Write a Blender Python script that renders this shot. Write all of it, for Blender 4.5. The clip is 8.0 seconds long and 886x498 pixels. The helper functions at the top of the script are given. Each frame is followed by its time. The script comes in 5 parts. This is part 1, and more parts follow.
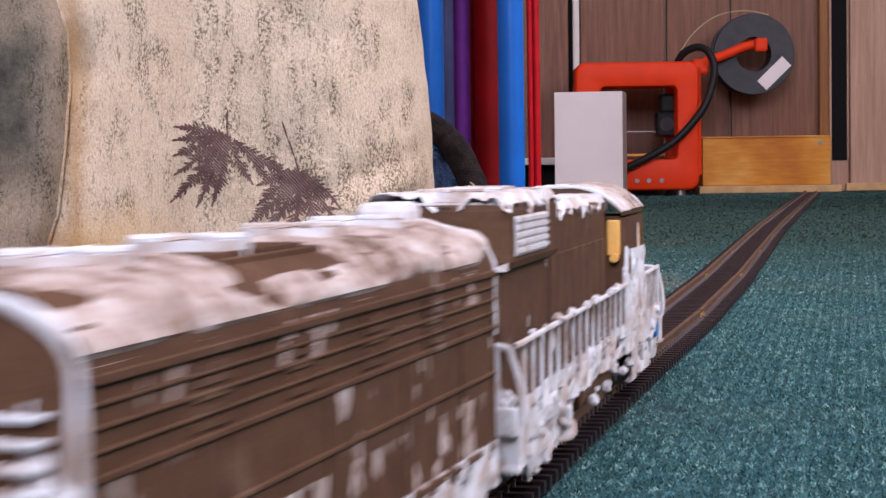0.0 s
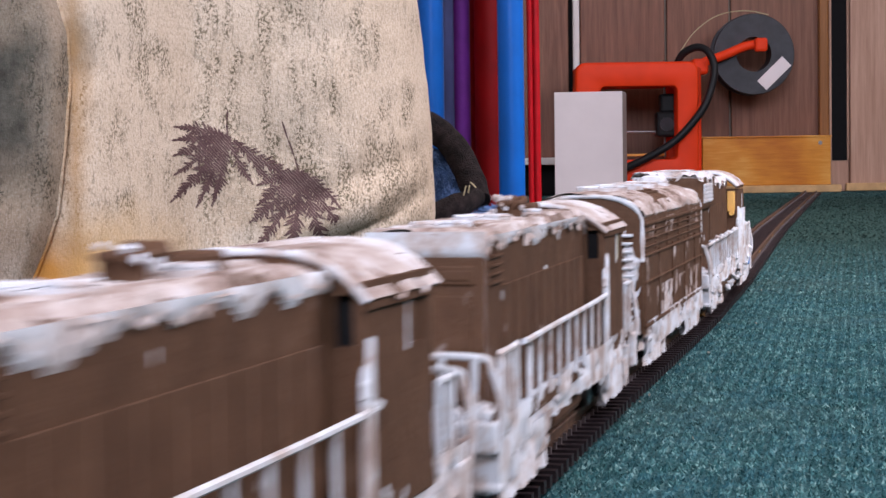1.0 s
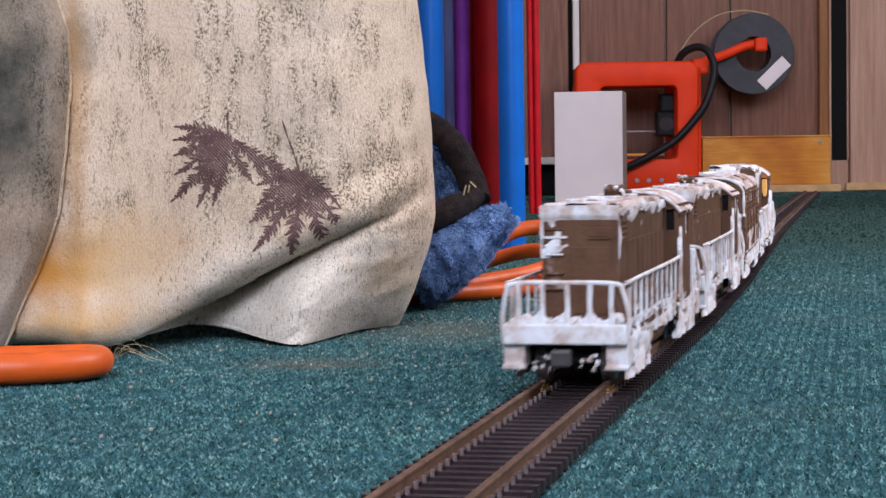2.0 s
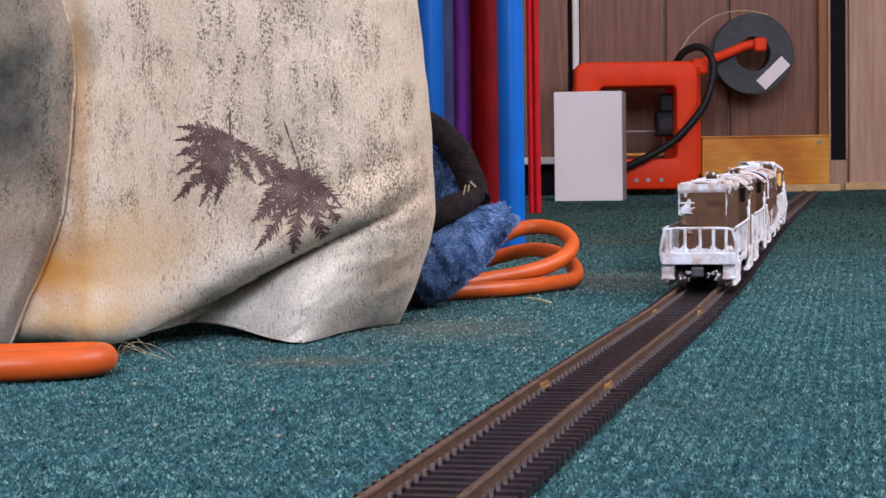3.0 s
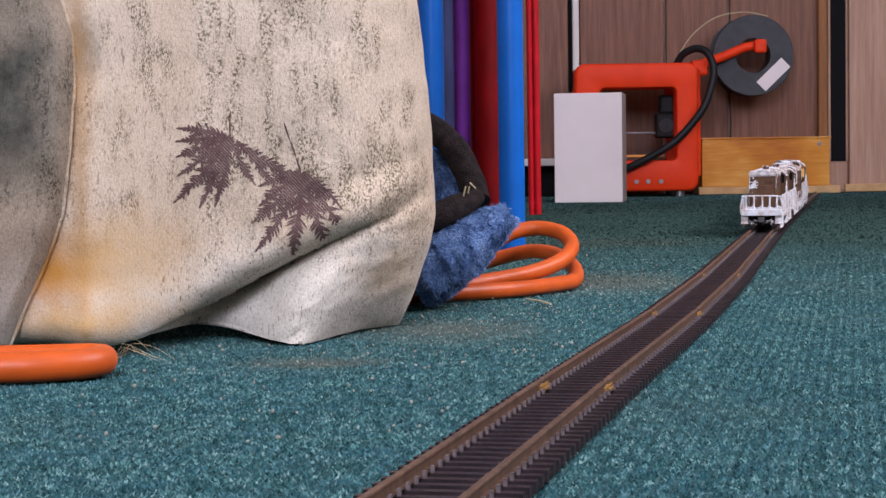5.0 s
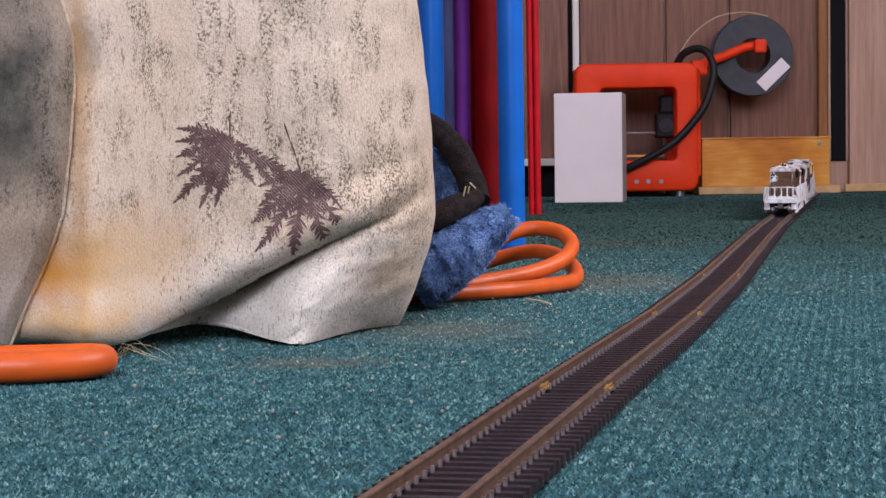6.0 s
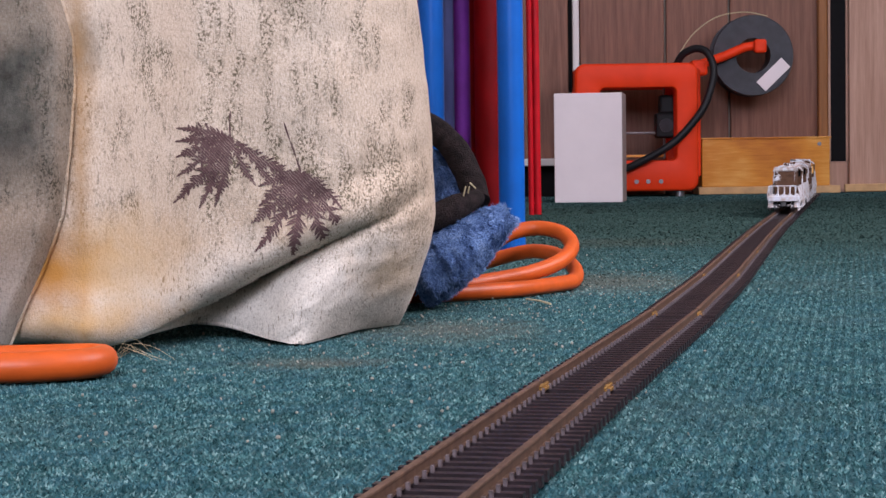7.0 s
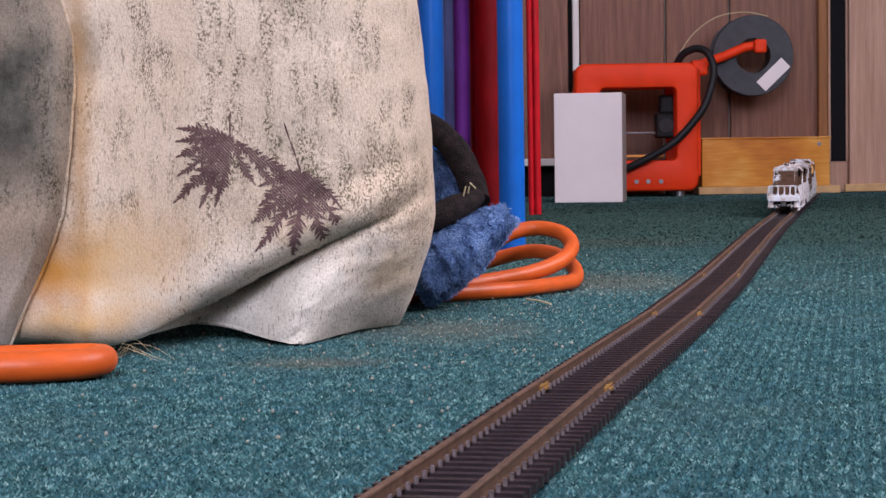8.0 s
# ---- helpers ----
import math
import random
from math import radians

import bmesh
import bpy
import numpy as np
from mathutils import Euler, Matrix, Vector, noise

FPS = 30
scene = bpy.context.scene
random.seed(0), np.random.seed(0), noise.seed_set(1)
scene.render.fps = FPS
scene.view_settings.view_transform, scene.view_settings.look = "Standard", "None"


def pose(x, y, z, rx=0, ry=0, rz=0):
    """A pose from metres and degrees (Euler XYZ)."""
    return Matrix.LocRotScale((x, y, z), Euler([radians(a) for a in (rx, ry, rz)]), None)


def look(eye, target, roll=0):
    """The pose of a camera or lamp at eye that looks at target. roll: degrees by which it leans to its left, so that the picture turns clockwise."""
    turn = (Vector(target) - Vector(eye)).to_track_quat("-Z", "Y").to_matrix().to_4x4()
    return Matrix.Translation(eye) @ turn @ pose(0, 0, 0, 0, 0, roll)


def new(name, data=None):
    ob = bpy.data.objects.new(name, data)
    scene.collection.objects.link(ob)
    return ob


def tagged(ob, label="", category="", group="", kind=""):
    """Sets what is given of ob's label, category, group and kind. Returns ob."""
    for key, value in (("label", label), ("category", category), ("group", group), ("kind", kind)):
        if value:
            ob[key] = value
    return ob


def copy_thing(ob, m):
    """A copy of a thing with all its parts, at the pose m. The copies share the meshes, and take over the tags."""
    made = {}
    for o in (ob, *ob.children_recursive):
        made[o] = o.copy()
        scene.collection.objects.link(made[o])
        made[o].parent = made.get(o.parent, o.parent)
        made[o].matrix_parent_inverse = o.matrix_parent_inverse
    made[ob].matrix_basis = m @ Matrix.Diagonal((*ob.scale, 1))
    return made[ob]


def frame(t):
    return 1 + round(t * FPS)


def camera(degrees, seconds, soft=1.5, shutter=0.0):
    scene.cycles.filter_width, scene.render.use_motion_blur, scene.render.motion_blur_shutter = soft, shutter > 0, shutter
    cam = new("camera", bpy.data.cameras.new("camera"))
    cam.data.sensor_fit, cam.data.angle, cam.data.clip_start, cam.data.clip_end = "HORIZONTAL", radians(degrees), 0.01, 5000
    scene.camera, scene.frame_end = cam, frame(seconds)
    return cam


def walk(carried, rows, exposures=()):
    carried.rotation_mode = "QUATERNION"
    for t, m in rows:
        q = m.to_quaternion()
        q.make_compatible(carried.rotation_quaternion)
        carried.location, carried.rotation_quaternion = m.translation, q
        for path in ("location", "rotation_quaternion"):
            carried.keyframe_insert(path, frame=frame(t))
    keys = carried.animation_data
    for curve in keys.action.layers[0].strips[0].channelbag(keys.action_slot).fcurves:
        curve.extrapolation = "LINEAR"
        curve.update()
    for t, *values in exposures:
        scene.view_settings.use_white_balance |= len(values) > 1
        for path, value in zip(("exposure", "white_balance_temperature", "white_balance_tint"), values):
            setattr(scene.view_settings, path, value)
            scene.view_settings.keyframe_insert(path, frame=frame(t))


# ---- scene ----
cam = camera(26.34, 8.0, soft=1.5, shutter=0.5)


def aim(fwd, dip):
    """The camera close above the carpet, fwd metres along, dipped by so many degrees."""
    a = radians(2.70 + dip)
    return look((0, fwd, 0.0625), (0, fwd + math.cos(a), 0.0625 - math.sin(a)), -0.8)


walk(cam, [(0.0, aim(0.008, 0.03)), (0.9, aim(0.008, 0.03)), (1.7, aim(0.008, 0.03)), (2.8, aim(0, 0.08)),
           (3.0, aim(0, 0.046)), (3.3, aim(0, 0.01)), (3.5, aim(0, 0)), (5.5, aim(0, 0)), (8.0, aim(0, 0))],
     [(0.0, 0.26, 6350, 28), (0.8, 0.26, 6200, 24), (1.5, 0.25, 6100, 21), (3.0, 0.26, 6050, 21), (4.5, 0.26, 6050, 23), (6.0, 0.26, 6100, 25), (8.0, 0.26, 6100, 27)])

# ---- light: daylight through two windows of a small room ----
world = bpy.data.worlds.new("sky")
world.use_nodes = True
scene.world = world
sky = world.node_tree.nodes.new("ShaderNodeTexSky")
sky.sky_type, sky.sun_disc = "NISHITA", False
sky.sun_elevation, sky.sun_rotation = radians(40), radians(120)
back = world.node_tree.nodes["Background"]
back.inputs[1].default_value = 0.12
world.node_tree.links.new(sky.outputs[0], back.inputs[0])
sun = new("sun", bpy.data.lights.new("sun", "SUN"))
sun.data.energy, sun.data.angle, sun.data.color = 1.0, radians(10), (1, 0.95, 0.88)
sun.matrix_world = look((6, -3, 6), (0, 0.5, 0))


def window_light(eye, target, w, h, watts, color):
    lamp = new("window_light", bpy.data.lights.new("window_light", "AREA"))
    lamp.data.shape, lamp.data.size, lamp.data.size_y = "RECTANGLE", w, h
    lamp.data.energy, lamp.data.color = watts, color
    lamp.matrix_world = look(eye, target)


window_light((-0.35, -1.72, 1.35), (-0.35, 0.0, 1.35), 1.5, 1.0, 66, (0.93, 0.97, 1.0))
window_light((1.62, 0.6, 1.45), (0, 0.6, 1.45), 1.6, 1.1, 46, (1.0, 0.95, 0.90))

# ---- materials ----
MM = 0.001


class Mat:
    """A node material, with short ways to add nodes."""

    def __init__(self, name, rough=0.6, metal=0.0, spec=0.5):
        self.m = bpy.data.materials.new(name)
        self.m.use_nodes = True
        self.t = self.m.node_tree
        self.b = self.t.nodes["Principled BSDF"]
        self.b.inputs["Roughness"].default_value = rough
        self.b.inputs["Metallic"].default_value = metal
        self.b.inputs["Specular IOR Level"].default_value = spec
        self.co = self.t.nodes.new("ShaderNodeTexCoord").outputs["Object"]

    def link(self, a, b):
        self.t.links.new(a, b)

    def mapped(self, scale=(1, 1, 1), turn=(0, 0, 0), source=None):
        n = self.t.nodes.new("ShaderNodeMapping")
        n.inputs["Scale"].default_value, n.inputs["Rotation"].default_value = scale, turn
        self.link(source or self.co, n.inputs[0])
        return n.outputs[0]

    def noise(self, scale, detail=3, rough=0.55, vec=None, out=0):
        n = self.t.nodes.new("ShaderNodeTexNoise")
        n.inputs["Scale"].default_value, n.inputs["Detail"].default_value = scale, detail
        n.inputs["Roughness"].default_value = rough
        self.link(vec or self.co, n.inputs["Vector"])
        return n.outputs[out]

    def wave(self, scale, vec=None, distortion=0.0, axis="X"):
        n = self.t.nodes.new("ShaderNodeTexWave")
        n.bands_direction = axis
        n.inputs["Scale"].default_value, n.inputs["Distortion"].default_value = scale, distortion
        n.inputs["Detail Scale"].default_value = 2
        self.link(vec or self.co, n.inputs["Vector"])
        return n.outputs["Fac"]

    def ramp(self, fac, *stops):
        n = self.t.nodes.new("ShaderNodeValToRGB")
        e = n.color_ramp.elements
        while len(e) < len(stops):
            e.new(0.5)
        for k, (p, c) in zip(e, stops):
            k.position = p
            k.color = (*c, 1) if isinstance(c, tuple) else (c, c, c, 1)
        self.link(fac, n.inputs[0])
        return n.outputs[0]

    def mix(self, fac, a, b, mode="MIX"):
        n = self.t.nodes.new("ShaderNodeMix")
        n.data_type, n.blend_type = "RGBA", mode
        for k, v in ((0, fac), (6, a), (7, b)):
            if isinstance(v, (int, float)):
                n.inputs[k].default_value = v
            elif isinstance(v, tuple):
                n.inputs[k].default_value = (*v, 1)
            else:
                self.link(v, n.inputs[k])
        return n.outputs[2]

    def math(self, op, a, b=0.0):
        n = self.t.nodes.new("ShaderNodeMath")
        n.operation = op
        for k, v in ((0, a), (1, b)):
            if isinstance(v, (int, float)):
                n.inputs[k].default_value = v
            else:
                self.link(v, n.inputs[k])
        return n.outputs[0]

    def split(self, vec):
        n = self.t.nodes.new("ShaderNodeSeparateXYZ")
        self.link(vec, n.inputs[0])
        return n.outputs

    def color(self, c):
        if isinstance(c, tuple):
            self.b.inputs["Base Color"].default_value = (*c, 1)
        else:
            self.link(c, self.b.inputs["Base Color"])
        return self

    def rough(self, fac):
        self.link(fac, self.b.inputs["Roughness"])
        return self

    def bump(self, height, dist, strength=1.0):
        n = self.t.nodes.new("ShaderNodeBump")
        n.inputs["Distance"].default_value, n.inputs["Strength"].default_value = dist, strength
        self.link(height, n.inputs["Height"])
        self.link(n.outputs[0], self.b.inputs["Normal"])
        return self

    def island(self, random_of="island"):
        if random_of == "object":
            return self.t.nodes.new("ShaderNodeObjectInfo").outputs["Random"]
        return self.t.nodes.new("ShaderNodeNewGeometry").outputs["Random Per Island"]


def plain(name, c, rough=0.6, metal=0.0, vary=0.12, scale=120.0, grain=0.00008, spec=0.22):
    k = Mat(name, rough, metal, spec)
    n = k.noise(scale, 4)
    k.color(k.ramp(n, (0.3, tuple(v * (1 - vary) for v in c)), (0.7, tuple(v * (1 + vary) for v in c))))
    k.bump(k.noise(scale * 6, 2), grain)
    return k.m


def dusty(k, c):
    """Beige dust trodden into the pile in two places, and a broad darker green area at the far right."""
    p = k.split(k.co)
    for x, y, wx, wy in ((0.13, 1.40, 7.0, 5.0), (0.08, 0.96, 8.0, 5.0), (0.0, 0.70, 11.0, 9.0), (-0.04, 0.59, 18.0, 26.0)):
        dx, dy = k.math("MULTIPLY", k.math("SUBTRACT", p[0], x), wx), k.math("MULTIPLY", k.math("SUBTRACT", p[1], y), wy)
        d = k.math("SQRT", k.math("ADD", k.math("MULTIPLY", dx, dx), k.math("MULTIPLY", dy, dy)))
        d = k.math("ADD", d, k.math("MULTIPLY", k.noise(90, 5, 0.8), 0.9))
        c = k.mix(k.ramp(d, (0.55, 0.55), (1.25, 0.0)), c, (0.130, 0.120, 0.090))
    dx, dy = k.math("MULTIPLY", k.math("SUBTRACT", p[0], 0.75), 0.66), k.math("MULTIPLY", k.math("SUBTRACT", p[1], 1.9), 0.66)
    d = k.math("SQRT", k.math("ADD", k.math("MULTIPLY", dx, dx), k.math("MULTIPLY", dy, dy)))
    d = k.math("ADD", d, k.math("MULTIPLY", k.noise(9, 5, 0.7), 0.35))
    return k.mix(k.ramp(d, (0.64, 0.85), (1.0, 0.0)), c, (0.026, 0.050, 0.041))


def carpet_material():
    k = Mat("carpet", 0.95, spec=0.15)
    big = k.noise(5, 4, 0.6)
    mid = k.noise(70, 4, 0.7)
    fine = k.noise(520, 3, 0.7)
    a = k.ramp(fine, (0.30, (0.011, 0.040, 0.046)), (0.50, (0.022, 0.078, 0.086)), (0.72, (0.062, 0.150, 0.152)))
    b = k.ramp(mid, (0.3, (0.012, 0.044, 0.062)), (0.7, (0.035, 0.098, 0.098)))
    c = k.mix(0.4, a, b)
    dust = k.ramp(k.math("MULTIPLY", big, k.noise(160, 5, 0.8)), (0.30, 0.0), (0.42, 0.55))
    c = k.mix(dust, c, (0.115, 0.125, 0.100))
    k.color(dusty(k, c))
    ribs = k.wave(92, k.mapped((1, 0.05, 1), (0, 0, 0.215)), 2.0)
    k.bump(k.math("ADD", k.math("MULTIPLY", ribs, 0.5), fine), 0.0012, 0.8)
    return k.m


def tuft_material():
    k = Mat("tufts", 0.95, spec=0.1)
    r = k.island()
    c = k.ramp(r, (0.0, (0.010, 0.046, 0.050)), (0.40, (0.044, 0.128, 0.130)), (0.80, (0.108, 0.232, 0.228)), (1.0, (0.215, 0.345, 0.325)))
    c = k.mix(k.ramp(k.noise(55, 4, 0.7), (0.42, 0.0), (0.60, 0.5)), c, (0.030, 0.100, 0.135))
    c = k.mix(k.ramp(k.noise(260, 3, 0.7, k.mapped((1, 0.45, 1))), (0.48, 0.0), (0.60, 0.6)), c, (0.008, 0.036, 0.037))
    # shade in the grooves between the ribs, painted as near-black teal
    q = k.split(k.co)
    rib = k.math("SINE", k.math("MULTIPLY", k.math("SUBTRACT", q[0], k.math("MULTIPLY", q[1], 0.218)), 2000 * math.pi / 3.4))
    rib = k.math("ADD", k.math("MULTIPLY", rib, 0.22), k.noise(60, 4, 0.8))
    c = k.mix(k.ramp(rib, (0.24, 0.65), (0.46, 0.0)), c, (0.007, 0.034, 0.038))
    big = k.noise(6, 3)
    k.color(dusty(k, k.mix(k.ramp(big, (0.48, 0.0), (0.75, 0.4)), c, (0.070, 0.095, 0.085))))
    return k.m


def panel_material(name, dark, light):
    k = Mat(name, 0.5, spec=0.3)
    g = k.noise(14, 6, 0.65, k.mapped((9, 9, 0.5)))
    f = k.noise(90, 4, 0.6, k.mapped((6, 6, 0.25)))
    c = k.ramp(k.math("ADD", k.math("MULTIPLY", g, 0.7), k.math("MULTIPLY", f, 0.3)), (0.36, dark), (0.64, light))
    k.color(k.mix(k.math("MULTIPLY", k.island("object"), 0.35), c, tuple(v * 0.7 for v in light)))
    k.rough(k.ramp(f, (0.3, 0.35), (0.7, 0.55)))
    k.bump(f, 0.0003, 0.5)
    return k.m


def cloth_material(name="printed_cloth", flap=False):
    """Unbleached cotton: woven threads, dry-brushed specks in streaks, grey areas and rust-yellow stains."""
    k = Mat(name, 0.92, spec=0.12)
    p = k.split(k.co)
    base = k.ramp(k.noise(13, 4), (0.3, (0.51, 0.395, 0.283)), (0.7, (0.60, 0.50, 0.395)))
    # the lower part is paler and cooler
    low_tone = k.math("ADD", k.math("MULTIPLY", p[2], 14), k.math("MULTIPLY", k.noise(22, 4, 0.7), 0.9))
    base = k.mix(k.ramp(low_tone, (0.66, 0.70), (1.0, 0.0)), base, (0.60, 0.595, 0.555))
    # single threads, lighter and darker
    warp = k.noise(2100, 2, 0.6, k.mapped((1, 0.5, 0.40)))
    weft = k.noise(2100, 2, 0.6, k.mapped((0.40, 0.5, 1)))
    thread = k.math("ADD", k.math("MULTIPLY", warp, 0.6), k.math("MULTIPLY", weft, 0.4))
    base = k.mix(k.ramp(thread, (0.34, 0.55), (0.50, 0.0)), base, (0.255, 0.205, 0.15))
    base = k.mix(k.ramp(thread, (0.52, 0.0), (0.66, 0.55)), base, (0.74, 0.67, 0.57))
    # specks in short leaning streaks
    lean = k.mapped((2.3, 0.5, 0.62), (0, -0.26, 0))
    streak = k.noise(72, 3, 0.6, lean)
    patch = k.noise(15, 3, 0.6)
    zone = k.ramp(k.math("ADD", k.math("MULTIPLY", streak, 0.66), k.math("MULTIPLY", patch, 0.34)), (0.490, 0.0), (0.575, 1.0))
    speck = k.noise(1150, 3, 0.75, k.mapped((1.1, 1, 0.8), (0, -0.3, 0)))
    high = k.ramp(p[2], (0.022, 0.12), (0.050, 1.0))
    mask = k.math("MULTIPLY", k.math("MULTIPLY", zone, high), k.ramp(speck, (0.505, 0.0), (0.545, 1.0)))
    c = k.mix(k.math("MULTIPLY", mask, 0.88), base, (0.082, 0.066, 0.036))
    loose = k.math("MULTIPLY", k.ramp(k.noise(560, 3, 0.7, lean), (0.60, 0.0), (0.63, 0.8)), k.ramp(patch, (0.40, 0.2), (0.60, 1.0)))
    c = k.mix(loose, c, (0.13, 0.105, 0.07))
    if flap:
        # a grey-green tone across the flap, strongest away from its rim
        band = k.math("ADD", k.math("MULTIPLY", p[2], 5), k.math("MULTIPLY", k.noise(24, 5, 0.65), 0.3))
        grey_mask = k.ramp(band, (0.38, 0.02), (0.50, 0.85), (0.62, 0.92), (0.70, 0.30))
        side = k.ramp(k.math("ADD", k.math("MULTIPLY", k.math("ADD", p[0], 0.116), -22), k.math("MULTIPLY", k.noise(60, 4, 0.7), 0.5)), (0.22, 0.15), (0.55, 1.0))
        grey_mask = k.math("MULTIPLY", grey_mask, side)
        c = k.mix(grey_mask, c, k.ramp(k.noise(170, 5, 0.75), (0.35, (0.070, 0.073, 0.062)), (0.65, (0.185, 0.185, 0.158))))
    else:
        grey_mask = k.noise(8, 3, 0.5)
        c = k.mix(k.ramp(grey_mask, (0.55, 0.0), (0.74, 0.2)), c, (0.30, 0.295, 0.24))
        # a soft dark grey patch high beside the flap
        dx = k.math("MULTIPLY", k.math("ADD", p[0], 0.112), 95)
        dz = k.math("MULTIPLY", k.math("ADD", p[2], -0.100), 42)
        d = k.math("ADD", k.math("SQRT", k.math("ADD", k.math("MULTIPLY", dx, dx), k.math("MULTIPLY", dz, dz))), k.math("MULTIPLY", k.noise(110, 5, 0.8), 0.9))
        c = k.mix(k.ramp(d, (0.55, 0.75), (1.15, 0.0)), c, (0.13, 0.125, 0.10))
        # rust along the fold and a yellow-orange stain at its foot
        fold = k.math("ADD", k.math("MULTIPLY", k.math("ABSOLUTE", k.math("ADD", p[0], 0.1135)), 95), k.math("MULTIPLY", k.noise(34, 4, 0.7), 0.9))
        c = k.mix(k.ramp(fold, (0.38, 0.70), (1.05, 0.0)), c, (0.36, 0.19, 0.06))
        for x, z, wx, wz, tone, much in ((0.122, 0.029, 36, 38, (0.42, 0.165, 0.018), 0.97), (0.108, 0.030, 24, 30, (0.60, 0.36, 0.12), 0.55), (0.118, 0.012, 18, 80, (0.60, 0.33, 0.08), 0.6), (0.020, 0.022, 45, 55, (0.60, 0.42, 0.25), 0.5)):
            dx = k.math("MULTIPLY", k.math("ADD", p[0], x), wx)
            dz = k.math("MULTIPLY", k.math("ADD", p[2], -z), wz)
            d = k.math("ADD", k.math("SQRT", k.math("ADD", k.math("MULTIPLY", dx, dx), k.math("MULTIPLY", dz, dz))), k.math("MULTIPLY", k.noise(40, 4, 0.6), 0.7))
            c = k.mix(k.ramp(d, (0.45, much), (1.10, 0.0)), c, tone)
    k.color(c)
    relief = k.math("ADD", k.math("MULTIPLY", thread, 2.2), k.math("MULTIPLY", k.noise(70, 5, 0.65), 6.0))
    k.bump(relief, 0.00025, 0.65)
    return k.m


def ink_material():
    """Purple-brown ink, thin on the ridges of the weave."""
    k = Mat("fern_ink", 0.9, spec=0.1)
    c = k.ramp(k.noise(260, 4, 0.7), (0.3, (0.075, 0.040, 0.042)), (0.7, (0.135, 0.080, 0.076)))
    twill = k.wave(380, k.mapped((1, 1, 1), (0, 0.75, 0)), 3.0)
    worn = k.math("MULTIPLY", k.ramp(twill, (0.72, 0.0), (0.95, 0.6)), k.ramp(k.noise(120, 3, 0.6), (0.42, 0.1), (0.6, 1.0)))
    k.color(k.mix(worn, c, (0.40, 0.32, 0.26)))
    k.bump(twill, 0.0002, 0.5)
    return k.m


def body_material():
    """Matt brown hand paint with smears of white crust."""
    k = Mat("brown_paint", 0.68, spec=0.3)
    n = k.noise(160, 4)
    c = k.ramp(n, (0.3, (0.072, 0.032, 0.015)), (0.7, (0.112, 0.054, 0.028)))
    smear = k.noise(75, 5, 0.7, k.mapped((1, 1, 0.45)))
    fine = k.noise(420, 3, 0.7)
    m = k.math("ADD", smear, k.math("MULTIPLY", k.math("SUBTRACT", fine, 0.5), 0.35))
    c = k.mix(k.ramp(m, (0.66, 0.0), (0.78, 0.6)), c, (0.52, 0.46, 0.45))
    c = k.mix(k.ramp(k.noise(40, 3), (0.62, 0.0), (0.75, 0.45)), c, (0.30, 0.20, 0.15))
    k.color(c).bump(k.math("ADD", m, fine), 0.0004, 0.6)
    return k.m


def crust_material():
    k = Mat("white_crust", 0.75)
    n = k.math("ADD", k.math("MULTIPLY", k.noise(55, 3, 0.6), 0.5), k.math("MULTIPLY", k.noise(240, 4, 0.6), 0.5))
    c = k.ramp(n, (0.34, (0.34, 0.25, 0.22)), (0.44, (0.50, 0.43, 0.41)), (0.52, (0.62, 0.635, 0.68)), (0.70, (0.71, 0.76, 0.84)))
    k.color(c).bump(k.noise(500, 3), 0.0004, 0.6)
    return k.m


def warm_crust_material():
    """Pinkish beige crust, thinner on the roofs, whiter in lumps; the roofs' warm light is in its colour."""
    k = Mat("warm_beige_crust", 0.8)
    n = k.math("ADD", k.math("MULTIPLY", k.noise(48, 4, 0.65, k.mapped((1, 0.6, 1))), 0.55), k.math("MULTIPLY", k.noise(260, 4, 0.65), 0.45))
    c = k.ramp(n, (0.40, (0.12, 0.070, 0.048)), (0.47, (0.34, 0.255, 0.225)), (0.54, (0.49, 0.42, 0.40)), (0.64, (0.66, 0.66, 0.70)))
    k.color(c).bump(k.noise(420, 4, 0.7), 0.0006, 0.7)
    return k.m


def rail_material():
    k = Mat("rusty_rail", 0.55, 0.2)
    n = k.noise(260, 4)
    k.color(k.ramp(n, (0.3, (0.064, 0.034, 0.021)), (0.7, (0.155, 0.088, 0.055))))
    k.bump(n, 0.0001)
    return k.m


def spool_material():
    k = Mat("dark_spool", 0.45)
    k.color(k.ramp(k.noise(60, 4), (0.3, (0.030, 0.032, 0.040)), (0.7, (0.055, 0.058, 0.070))))
    k.bump(k.wave(300, None, 0, "Z"), 0.0002)
    return k.m


def plush_material():
    k = Mat("blue_plush", 0.95, spec=0.1)
    n = k.noise(160, 5, 0.7)
    f = k.noise(900, 3, 0.7)
    c = k.ramp(k.math("ADD", k.math("MULTIPLY", n, 0.6), k.math("MULTIPLY", f, 0.4)), (0.36, (0.055, 0.110, 0.260)), (0.52, (0.135, 0.235, 0.460)), (0.68, (0.280, 0.400, 0.630)))
    k.color(c).bump(k.math("ADD", n, f), 0.002, 0.9)
    return k.m



